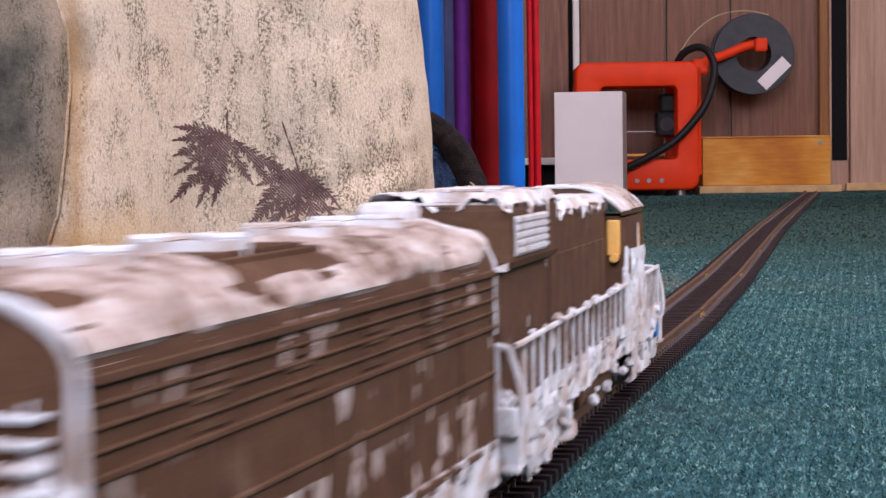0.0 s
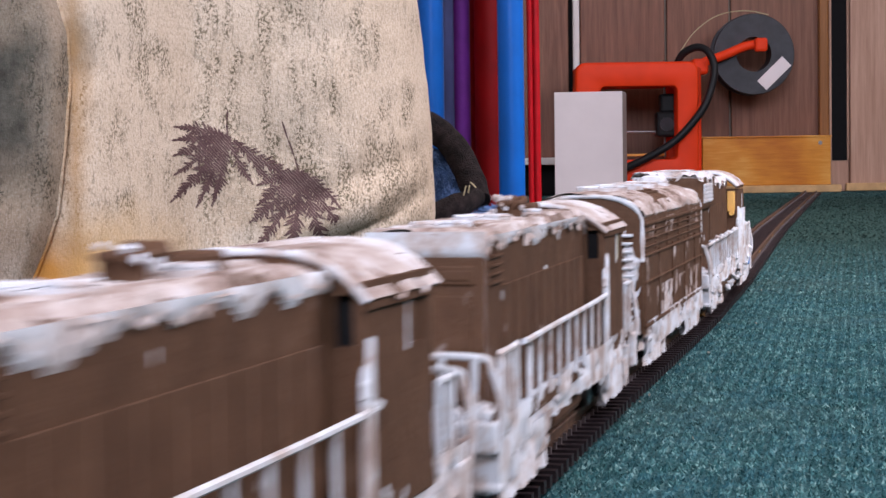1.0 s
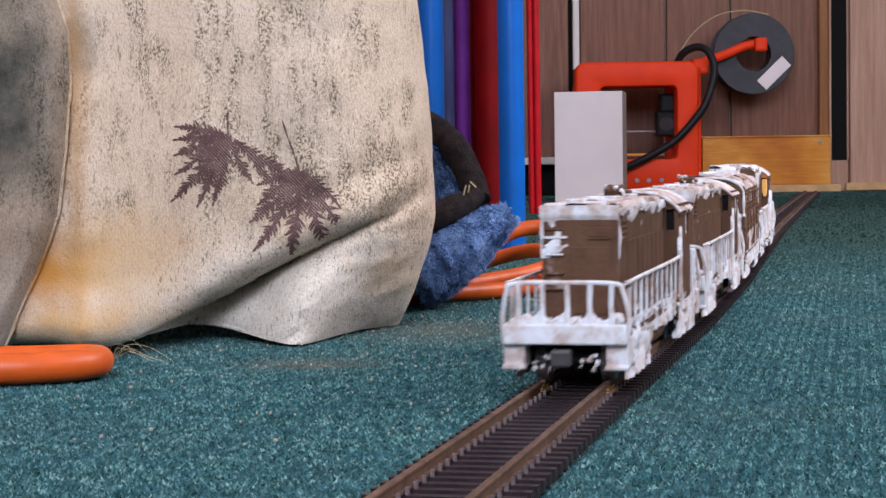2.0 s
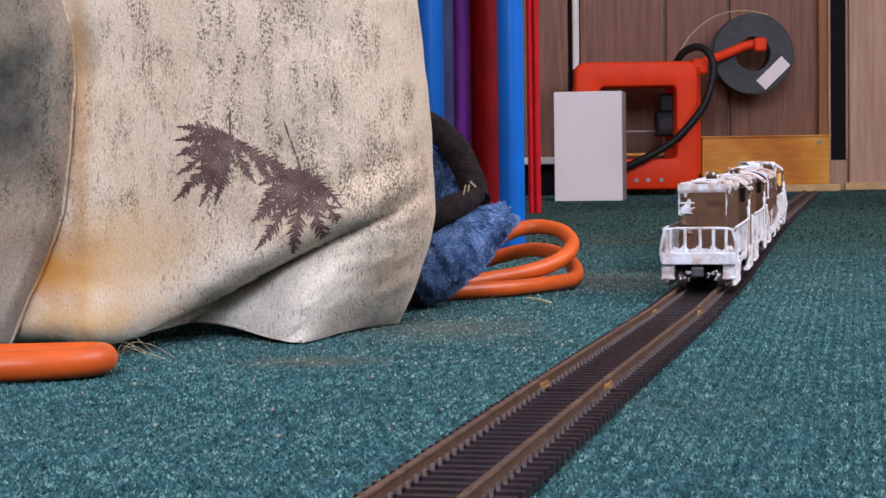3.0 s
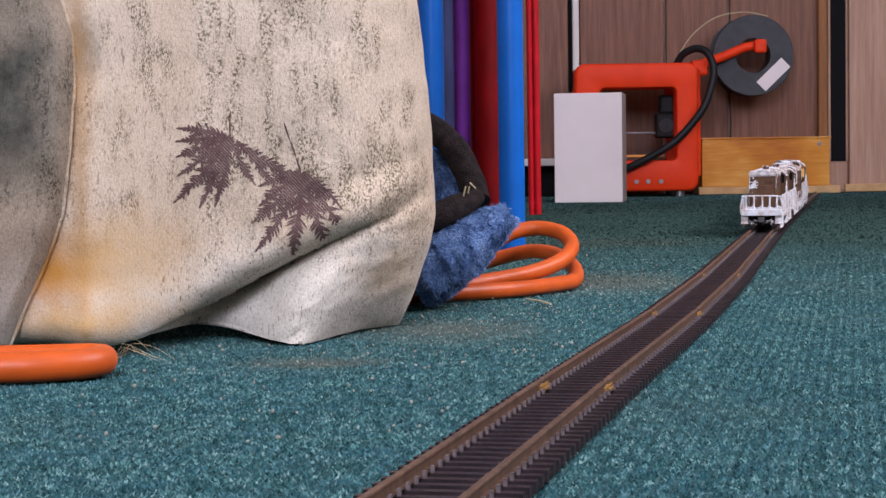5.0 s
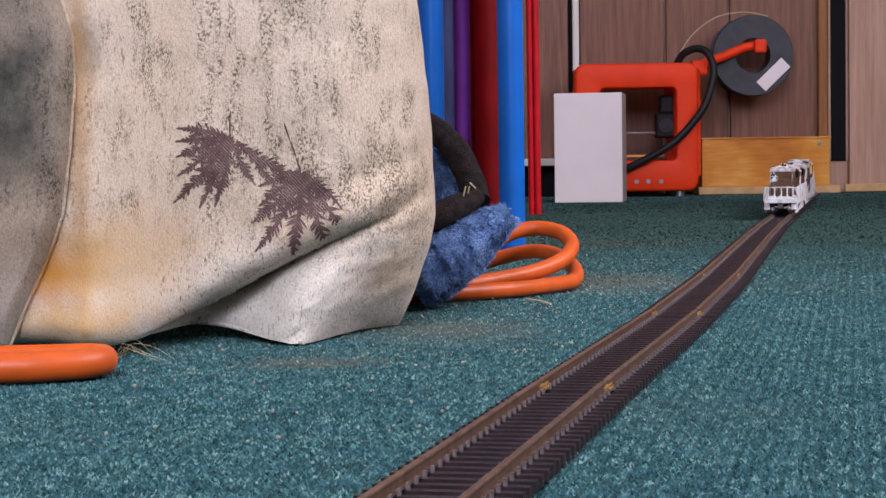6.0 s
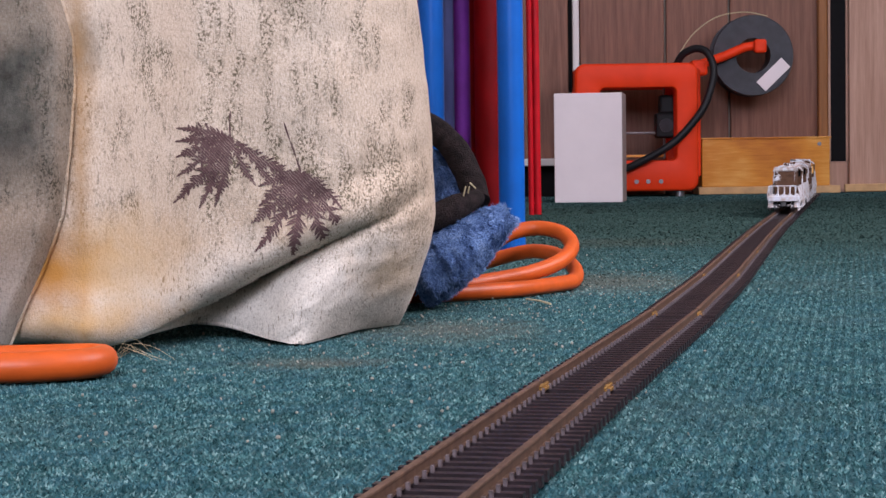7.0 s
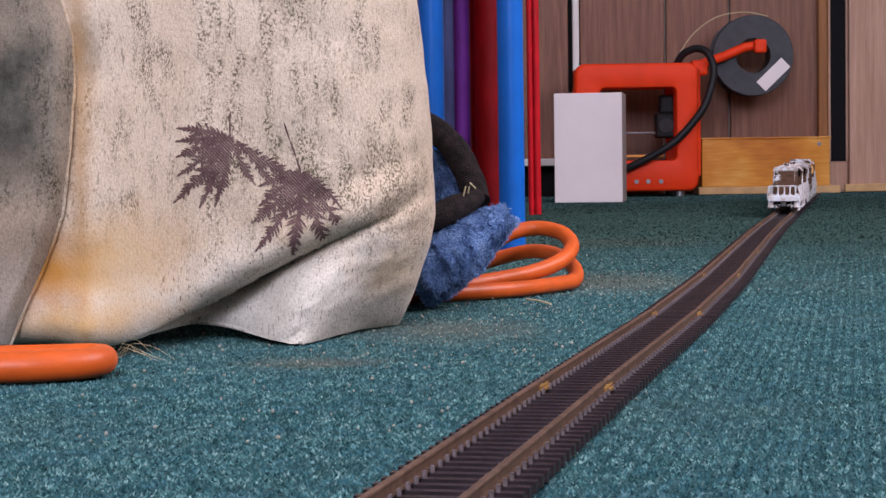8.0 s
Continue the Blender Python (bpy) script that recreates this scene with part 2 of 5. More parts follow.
def amber_material():
    """Varnished amber board with darker grain along it; paler blotches paint in reflections on the varnish."""
    k = Mat("amber_board", 0.28, spec=0.5)
    g = k.math("ADD", k.math("MULTIPLY", k.noise(9, 3, 0.5), 0.7), k.math("MULTIPLY", k.noise(40, 4, 0.6, k.mapped((0.6, 1, 5))), 0.3))
    k.color(k.ramp(g, (0.34, (0.46, 0.135, 0.012)), (0.52, (0.66, 0.255, 0.026)), (0.68, (0.80, 0.42, 0.10))))
    k.bump(k.noise(60, 4, 0.6, k.mapped((0.6, 1, 5))), 0.0003)
    return k.m


CARPET, TUFT = carpet_material(), tuft_material()
PANEL = panel_material("wood_panelling", (0.125, 0.048, 0.029), (0.265, 0.120, 0.075))
PANEL_PALE = panel_material("pale_panelling", (0.38, 0.21, 0.145), (0.54, 0.335, 0.245))
TRIM_WOOD = panel_material("varnished_trim", (0.20, 0.075, 0.02), (0.34, 0.14, 0.045))
CLOTH, CLOTH_GREY = cloth_material(), cloth_material("grey_cloth", True)
PRINT = ink_material()
BROWN, CRUST, WARM_CRUST = body_material(), crust_material(), warm_crust_material()
RAIL = rail_material()
TIE = plain("black_tie", (0.025, 0.017, 0.019), 0.40, 0, 0.5, 300)
# rail chairs paler than the ties: their highlights are put into the colour
CHAIR = plain("highlit_rail_chair", (0.12, 0.095, 0.098), 0.32, 0, 0.5, 300, spec=0.5)
BRASS = plain("brass_joiner", (0.36, 0.20, 0.06), 0.45, 0.5, 0.3, 400)
BLACK = plain("black_plastic", (0.012, 0.012, 0.014), 0.45)
DARK = plain("dark_opening", (0.006, 0.006, 0.007), 0.9)
DARKMETAL = plain("dark_metal", (0.07, 0.068, 0.07), 0.5, 0.6)
GREYMETAL = plain("grey_metal", (0.30, 0.30, 0.32), 0.35, 0.8)
WINDOWPANE = plain("yellowed_pane", (0.50, 0.47, 0.34), 0.3)
AMBERPANE = plain("amber_pane", (0.82, 0.46, 0.13), 0.4)
BLUEBIT = plain("blue_paint", (0.03, 0.20, 0.55), 0.5)
ORANGE_CORD = plain("orange_vinyl", (0.53, 0.085, 0.009), 0.42, 0, 0.18, 60, spec=0.35)
RED_PRINTER = plain("orange_red_plastic", (0.82, 0.046, 0.004), 0.5, 0, 0.06, 30)
BLUE_TUBE = plain("blue_enamel", (0.003, 0.105, 0.44), 0.33, 0, 0.1, 40, spec=0.35)
RED_TUBE = plain("red_enamel", (0.46, 0.008, 0.014), 0.35, 0, 0.15, 40)
DARK_RED = plain("dark_red_vinyl", (0.29, 0.003, 0.004), 0.5, 0, 0.3, 20)
PURPLE = plain("purple_vinyl", (0.27, 0.05, 0.42), 0.55, 0, 0.3, 20)
SLATE = plain("slate_blue_vinyl", (0.05, 0.06, 0.16), 0.6, 0, 0.3, 20)
PLUSH = plush_material()
FLEECE = plain("brown_fleece", (0.018, 0.012, 0.012), 0.95, 0, 0.7, 260, 0.0020)
WHITE_CARD = plain("white_card", (0.80, 0.715, 0.725), 0.5, 0, 0.03, 25)
GREY_CARD = plain("grey_card", (0.34, 0.29, 0.28), 0.6, 0, 0.1, 30)
AMBER_WOOD = amber_material()
PALE_WOOD = plain("pale_wood", (0.58, 0.36, 0.17), 0.5, 0, 0.2, 40)
WHITE_PAINT = plain("white_paint", (0.72, 0.70, 0.68), 0.45, 0, 0.05, 30)
SPOOL = spool_material()
STRAW = plain("straw", (0.50, 0.42, 0.26), 0.8)
LINT = plain("lint", (0.25, 0.25, 0.21), 0.9, 0, 0.3, 300)
PLASTER = plain("plaster", (0.30, 0.26, 0.22), 0.8, 0, 0.08, 6)


# ---- ways to build (millimetres) ----
def part(name, bm, material, parent, label=""):
    me = bpy.data.meshes.new(name)
    bm.to_mesh(me)
    bm.free()
    me.materials.append(material)
    ob = new(name, me)
    ob.parent = parent
    return tagged(ob, label)


def thing(name, label, category, group="", at=None):
    ob = new(name)
    ob.empty_display_size = 0.01
    if at is not None:
        ob.matrix_world = at
    return tagged(ob, label, category, group)


def solid(name, bm, material, label, category="", group="", kind="", at=None):
    ob = tagged(part(name, bm, material, None), label, category, group, kind)
    if at is not None:
        ob.matrix_world = at
    return ob


def smooth(ob, angle=40):
    ob.data.shade_smooth()
    ob.data.set_sharp_from_angle(angle=radians(angle))
    return ob


def box(bm, x0, x1, y0, y1, z0, z1, bevel=0.0, seg=2):
    m = Matrix.LocRotScale(((x0 + x1) / 2 * MM, (y0 + y1) / 2 * MM, (z0 + z1) / 2 * MM), None, ((x1 - x0) * MM, (y1 - y0) * MM, (z1 - z0) * MM))
    vs = bmesh.ops.create_cube(bm, size=1, matrix=m)["verts"]
    if bevel:
        es = list({e for v in vs for e in v.link_edges})
        bmesh.ops.bevel(bm, geom=es, offset=bevel * MM, segments=seg, affect="EDGES", profile=0.5)
    return bm


def boxes(*rows, bevel=0.0):
    bm = bmesh.new()
    for r in rows:
        box(bm, *r, bevel=bevel)
    return bm


def tube(bm, pts, r, seg=8, closed=False):
    """A round tube along points, r in mm (one number or one for each point)."""
    pts = [Vector(p) * MM for p in pts]
    n = len(pts)
    rings, up = [], None
    for i, p in enumerate(pts):
        a, b = (pts[i - 1], pts[(i + 1) % n]) if closed else (pts[max(i - 1, 0)], pts[min(i + 1, n - 1)])
        d = (b - a).normalized()
        if up is None:
            up = d.orthogonal().normalized()
        up = (up - d * up.dot(d)).normalized()
        side = d.cross(up)
        rr = (r[i] if isinstance(r, (list, tuple)) else r) * MM
        rings.append([bm.verts.new(p + (up * math.cos(t) + side * math.sin(t)) * rr) for t in (2 * math.pi * k / seg for k in range(seg))])
    for i in range(n if closed else n - 1):
        a, b = rings[i], rings[(i + 1) % n]
        for k in range(seg):
            bm.faces.new((a[k], a[(k + 1) % seg], b[(k + 1) % seg], b[k]))
    if not closed:
        bm.faces.new(rings[0][::-1])
        bm.faces.new(rings[-1])
    return bm


def glide(pts, steps=8, closed=False):
    """A smooth line through a few points."""
    out, n = [], len(pts)
    P = [Vector(p) for p in pts]
    for i in range(n if closed else n - 1):
        g = (lambda k: P[k % n]) if closed else (lambda k: P[min(max(k, 0), n - 1)])
        a, b, c, d = g(i - 1), g(i), g(i + 1), g(i + 2)
        for s in range(steps):
            t = s / steps
            out.append(0.5 * (2 * b + (c - a) * t + (2 * a - 5 * b + 4 * c - d) * t * t + (3 * b - a - 3 * c + d) * t ** 3))
    if not closed:
        out.append(P[-1])
    return out


def sheet(nu, nv, f, bm=None):
    """A grid of nu x nv faces; f(u, v) gives the place in mm."""
    bm = bm or bmesh.new()
    g = [[bm.verts.new(Vector(f(i / nu, j / nv)) * MM) for j in range(nv + 1)] for i in range(nu + 1)]
    for i in range(nu):
        for j in range(nv):
            bm.faces.new((g[i][j], g[i + 1][j], g[i + 1][j + 1], g[i][j + 1]))
    return bm


def rnd(x, y, z, s=1.0):
    return noise.noise(Vector((x, y, z)) * s)


def lumps(bm, rng, n, place, size, flat=0.7):
    """n uneven lumps; place() gives where, in mm."""
    for _ in range(n):
        p, r = place(), rng.uniform(*size)
        m = Matrix.LocRotScale(Vector(p) * MM, Euler([rng.uniform(0, 6) for _ in range(3)]), (r * MM, r * MM * rng.uniform(flat, 1.2), r * MM * rng.uniform(flat, 1.2)))
        for v in bmesh.ops.create_icosphere(bm, subdivisions=1, radius=1, matrix=m)["verts"]:
            v.co += Vector((rng.gauss(0, 1), rng.gauss(0, 1), rng.gauss(0, 1))) * r * MM * 0.12
    return bm


# ---- the room ----
def build_room():
    bm = sheet(60, 80, lambda u, v: (-1800 + 3400 * u, -1700 + 4860 * v, -0.8))
    tagged(solid("floor", bm, CARPET, "green-teal ribbed needle-felt carpet, dusty in places", "carpet"), kind="structure")
    # panelled far wall: planks with grooves between them
    wall = solid("wall_north", boxes((-1800, 1600, 3164, 3264, -2, 2400)), PLASTER, "wall behind the wood panelling", "wall", kind="structure")
    edges = [(-1800, -1000), (-998, -420), (-418, -60), (-58, 96), (98, 212), (232, 371), (375, 477), (481, 626)]
    for k, (a, b) in enumerate(edges):
        part("plank", boxes((a, b, 3150, 3163, 0, 2400), bevel=1.5), PANEL, wall)
    part("plank", boxes((212.5, 231.5, 3156, 3163, 0, 2400)), DARK, wall)
    for a, b in ((677, 960), (963, 1270), (1273, 1600)):
        part("plank", boxes((a, b, 3146, 3163, 0, 2400), bevel=1.5), PANEL_PALE, wall)
    part("groove_strip", boxes((648, 673, 3156, 3163, 51, 2400)), DARK, wall)
    part("plank", boxes((644, 676, 3158, 3163.5, 0, 50.5)), PANEL_PALE, wall)
    for a, b in ((644, 647.7), (673.3, 676.5)):
        part("plank", boxes((a, b, 3155, 3163, 51, 2400)), PANEL_PALE, wall)
    t = solid("trim", boxes((624, 640, 3135, 3160, 0, 2400), bevel=3), TRIM_WOOD, "varnished orange-brown upright wooden trim", "trim", kind="structure")
    p = solid("pipe_cover", boxes((219, 230, 3140, 3155, 0, 2400), bevel=3), WHITE_PAINT, "white upright strip on the wall", "trim", kind="structure")
    b = solid("baseboard", boxes((668, 1600, 3138, 3146, 0, 13), bevel=1.5), PALE_WOOD, "low pale wooden skirting strip", "skirting", kind="structure")
    s = solid("heater_ledge", boxes((60, 200, 3080, 3149, 50, 62), bevel=2), WHITE_PAINT, "low white ledge above a dark gap", "ledge", kind="structure")
    part("recess", boxes((60, 200, 3120, 3149, 0, 49)), DARK, s)
    # plain walls and ceiling that close the room, with a window opening in two of them
    solid("wall_west", boxes((-1900, -1800, -1700, 3160, -2, 2400)), PLASTER, "plain plastered wall", "wall", kind="structure")
    solid("wall_east", boxes((1600, 1700, -1700, -200, -2, 2400), (1600, 1700, 1400, 3160, -2, 2400), (1600, 1700, -200, 1400, -2, 900), (1600, 1700, -200, 1400, 2000, 2400)), PLASTER, "plain plastered wall with a window opening", "wall", kind="structure")
    solid("wall_south", boxes((-1800, -1100, -1800, -1700, -2, 2400), (400, 1600, -1800, -1700, -2, 2400), (-1100, 400, -1800, -1700, -2, 850), (-1100, 400, -1800, -1700, 1850, 2400)), PLASTER, "plain plastered wall with a window opening", "wall", kind="structure")
    solid("ceiling", boxes((-1900, 1700, -1800, 3260, 2400, 2480)), WHITE_PAINT, "plain white ceiling", "ceiling", kind="structure")


def build_tufts():
    """The felt's short loops, in ribs along the room, where they can be told apart."""
    rng = np.random.RandomState(3)
    verts, faces = [], []
    spots = []
    for y0, y1, step in ((285, 540, 0.85), (540, 860, 0.85), (860, 1350, 1.7), (1350, 2100, 3.4), (2100, 3060, 5.1)):
        rows = np.arange(int((-0.463 * y1 - 8) / step), int((0.027 * y1 + 8) / step))
        ys = np.arange(y0, y1, max(step, 0.95) * 1.1)
        gi, gy = np.meshgrid(rows, ys)
        gx = (gi + 0.5 * (step == 1.7)) * step + rng.normal(0, 0.16, gi.shape) * step + 0.2 * np.sin(gy / 23) + 0.218 * gy
        gy = gy + rng.uniform(-0.5, 0.5, gy.shape) * step
        tall = np.full(gi.shape, 0.8)
        if step < 2:
            tall = np.where(gi % (4 if step < 1 else 2) == (3 if step < 1 else 1), 0.3, 1.0)
        keep = (np.abs(gx) < 0.245 * gy + 6) & (rng.uniform(size=gx.shape) < 0.92)
        spots.append(np.stack([gx[keep], gy[keep], np.full(keep.sum(), step), tall[keep]], 1))
    p = np.concatenate(spots)
    n = len(p)
    r = p[:, 2] * rng.uniform(0.48, 0.74, n)
    h = rng.uniform(0.3, 0.95, n) * (0.7 + 0.25 * p[:, 2])
    h *= p[:, 3] * 1.15
    ang = rng.uniform(0, 6.3, n)
    lean = rng.normal(0, 0.45, (n, 2)) * p[:, 2:3]
    v = np.zeros((n, 4, 3))
    for k in range(3):
        v[:, k, 0] = p[:, 0] + r * np.cos(ang + k * 2.094)
        v[:, k, 1] = p[:, 1] + r * np.sin(ang + k * 2.094)
        v[:, k, 2] = -0.85
    v[:, 3, 0], v[:, 3, 1], v[:, 3, 2] = p[:, 0] + lean[:, 0], p[:, 1] + lean[:, 1], -0.8 + h
    base = (np.arange(n) * 4)[:, None]
    f = np.concatenate([base + np.array([[0, 1, 3]]), base + np.array([[1, 2, 3]]), base + np.array([[2, 0, 3]])])
    me = bpy.data.meshes.new("carpet_pile")
    me.from_pydata((v.reshape(-1, 3) * MM).tolist(), [], f.tolist())
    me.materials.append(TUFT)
    tagged(new("carpet_pile", me), "short green-teal felt pile of the carpet", "carpet pile", kind="stuff")


# ---- the railway ----
LINE = ((-255, -560), (-74, 60), (-38, 190), (-28.6, 226), (-19, 262), (-4.6, 317), (32.6, 485), (58.2, 592), (84.4, 699), (119.7, 853), (170.4, 1096), (261, 1529), (324, 1815), (478, 2518), (598, 3060))


def line_at(s):
    """The middle of the line, s mm along it from abreast of the camera (smoothed), and its heading."""
    def x_of(y):
        for (xa, ya), (xb, yb) in zip(LINE, LINE[1:]):
            if y <= yb or yb == LINE[-1][1]:
                return xa + (xb - xa) * (y - ya) / (yb - ya)
    y = s * 0.977
    x = sum(x_of(y + d) for d in (-24, -16, -8, 0, 8, 16, 24)) / 7
    x2 = sum(x_of(y + 20 + d) for d in (-24, -16, -8, 0, 8, 16, 24)) / 7
    return x, y, math.degrees(math.atan2(-(x2 - x), 20))


RAIL_TOP = 5.5


def tie_mesh():
    bm = boxes((-14.9, 14.9, -1.3, 1.3, 0.1, 2.4))
    n = len(bm.faces)
    for x in (-8.4, 8.4):
        for d in (-1.75, 1.75):
            box(bm, x + d - 0.35, x + d + 0.35, -0.6, 0.6, 2.3, 3.8)
    bm.faces.ensure_lookup_table()
    for f in bm.faces[n:]:
        f.material_index = 1
    me = bpy.data.meshes.new("tie")
    bm.to_mesh(me)
    bm.free()
    me.materials.append(TIE)
    me.materials.append(CHAIR)
    return me


def build_track():
    length, ties = 226.0, 35
    first = thing("track_section", "straight model railway track, rusty brown rails on black plastic ties", "track", "track sections")
    for x in (-8.4, 8.4):
        bm = bmesh.new()
        box(bm, x - 1.35, x + 1.35, -length / 2, length / 2, 2.7, 3.1)
        box(bm, x - 0.4, x + 0.4, -length / 2, length / 2, 3.1, 4.7)
        box(bm, x - 0.75, x + 0.75, -length / 2, length / 2, 4.6, RAIL_TOP, bevel=0.25)
        part("rail", bm, RAIL, first, "rusty brown rail")
        bm = boxes((x - 1.7, x + 1.7, -length / 2 - 5.5, -length / 2 + 5.5, 2.5, 3.5), (x - 1.1, x + 1.1, -length / 2 - 5.5, -length / 2 + 5.5, 3.3, 4.2), bevel=0.3)
        part("rail_joiner", bm, BRASS, first, "tarnished brass rail joiner")
        part("web", boxes((x - 2.6, x + 2.6, -length / 2 + 4, length / 2 - 4, 0.2, 1.3)), TIE, first)
    me = tie_mesh()
    for k in range(ties):
        ob = new("tie", me)
        ob.parent = first
        ob.matrix_world = Matrix.Translation((0, (-length / 2 + (k + 0.5) * length / ties) * MM, 0))
    s0 = 485 / 0.977 - 4 * 228.6
    for k in range(18):
        s = s0 + k * 228.6 + 114.3
        if s * 0.977 > 2990:
            break
        a, b = line_at(s - 114.3), line_at(s + 114.3)
        h = math.degrees(math.atan2(-(b[0] - a[0]), b[1] - a[1]))
        m = pose((a[0] + b[0]) / 2 * MM, (a[1] + b[1]) / 2 * MM, 0, 0, 0, h)
        if k == 0:
            first.matrix_world = m
        else:
            copy_thing(first, m)


# ---- the train: units with y forward from their rear end, z up from the rail tops ----
def patch_sheet(x0, x1, y0, y1, z, seed, cover=0.0, high=1.6, step=1.2, droop=True):
    """White crust lying in uneven patches over a roof."""
    nu, nv = max(6, int((x1 - x0) / step)), max(6, int((y1 - y0) / step))

    def f(u, v):
        x, y = x0 + (x1 - x0) * u, y0 + (y1 - y0) * v
        n = rnd(x + seed, y, 0, 0.16) * 0.9 + rnd(x, y + seed, 3, 0.45) * 0.55 + cover
        h = min(max(n * 3.0, -1.2), 1.0) * high
        edge = min(u, 1 - u) * (x1 - x0)
        if droop and edge < 1.2:
            h -= (1.2 - edge) * 1.6
        return x + rnd(x, y, seed) * 0.7, y + rnd(y, x, seed) * 0.7, z + h
    return sheet(nu, nv, f)


def side_sheet(x, out, y0, y1, z0, z1, seed, cover=-0.25, high=0.8, step=1.3):
    """White crust in runs down a side; out is 1 or -1."""
    nu, nv = max(4, int((y1 - y0) / step)), max(4, int((z1 - z0) / step))

    def f(u, v):
        y, z = y0 + (y1 - y0) * u, z0 + (z1 - z0) * v
        n = rnd(y + seed, z * 0.3, 1, 0.24) + rnd(y, z * 0.6 + seed, 5, 0.55) * 0.6 + rnd(y * 0.05, z * 0.05, seed) * 0.6 + cover * 0.85
        return x + out * min(max(n * 2.5, -0.8), 1) * high, y, z
    return sheet(nu, nv, f)


def end_sheet(y, out, x0, x1, z0, z1, seed, cover=-0.2, high=0.8):
    bm = side_sheet(0, out, x0, x1, z0, z1, seed, cover, high, 1.0)
    for v in bm.verts:
        v.co = Vector((v.co.y, y * MM + v.co.x, v.co.z))
    return bm


def truck(parent, y, rng, wheelbase=28, axles=2):
    t = part("truck_frame", boxes((-13.5, -11.5, y - wheelbase / 2 - 7, y + wheelbase / 2 + 7, 3, 8), (11.5, 13.5, y - wheelbase / 2 - 7, y + wheelbase / 2 + 7, 3, 8), (-12, 12, y - 4, y + 4, 4, 10), bevel=0.6), BLACK, parent, "black truck frame caked in white")
    for k in range(axles):
        a = y - wheelbase / 2 + wheelbase * k / (axles - 1)
        bm = bmesh.new()
        for x in (-8.9, 8.9):
            tube(bm, [(x - 1.3, a, 5.6), (x + 1.3, a, 5.6)], 5.6, 20)
            s = 1 if x > 0 else -1
            tube(bm, [(x - s * 1.9, a, 5.6), (x - s * 1.2, a, 5.6)], 6.3, 20)
        tube(bm, [(-9, a, 5.6), (9, a, 5.6)], 1.2, 8)
        part("wheelset", bm, GREYMETAL, parent)
        for x in (-13.9, 13.9):
            part("axle_box", boxes((x - 1.2, x + 1.2, a - 2.2, a + 2.2, 3.5, 8), bevel=0.7), CRUST, t)
    bm = bmesh.new()
    for x in (-13.4, 13.4):
        lumps(bm, rng, 16, lambda: (x + rng.gauss(0, 0.5), rng.uniform(y - wheelbase / 2 - 8, y + wheelbase / 2 + 8), rng.uniform(1.4, 9.0)), (0.6, 1.4), 0.4)
    for s in (-1, 1):
        smooth(part("truck_smear", side_sheet(s * 13.7, s, y - wheelbase / 2 - 9, y + wheelbase / 2 + 9, 1.0, 10.5, y * 3 + s, 0.16, 1.5, 0.8), CRUST, t), 75)
    tagged(part("truck_crust", bm, CRUST, t), kind="stuff")


def coupler(parent, y, out):
    bm = boxes((-1.6, 1.6, min(y, y + out * 6), max(y, y + out * 6), 6.4, 9.2), (-2.6, 2.6, min(y + out * 5, y + out * 8), max(y + out * 5, y + out * 8), 5.6, 9.8), bevel=0.6)
    part("coupler", bm, DARKMETAL, parent, "dark metal coupler")


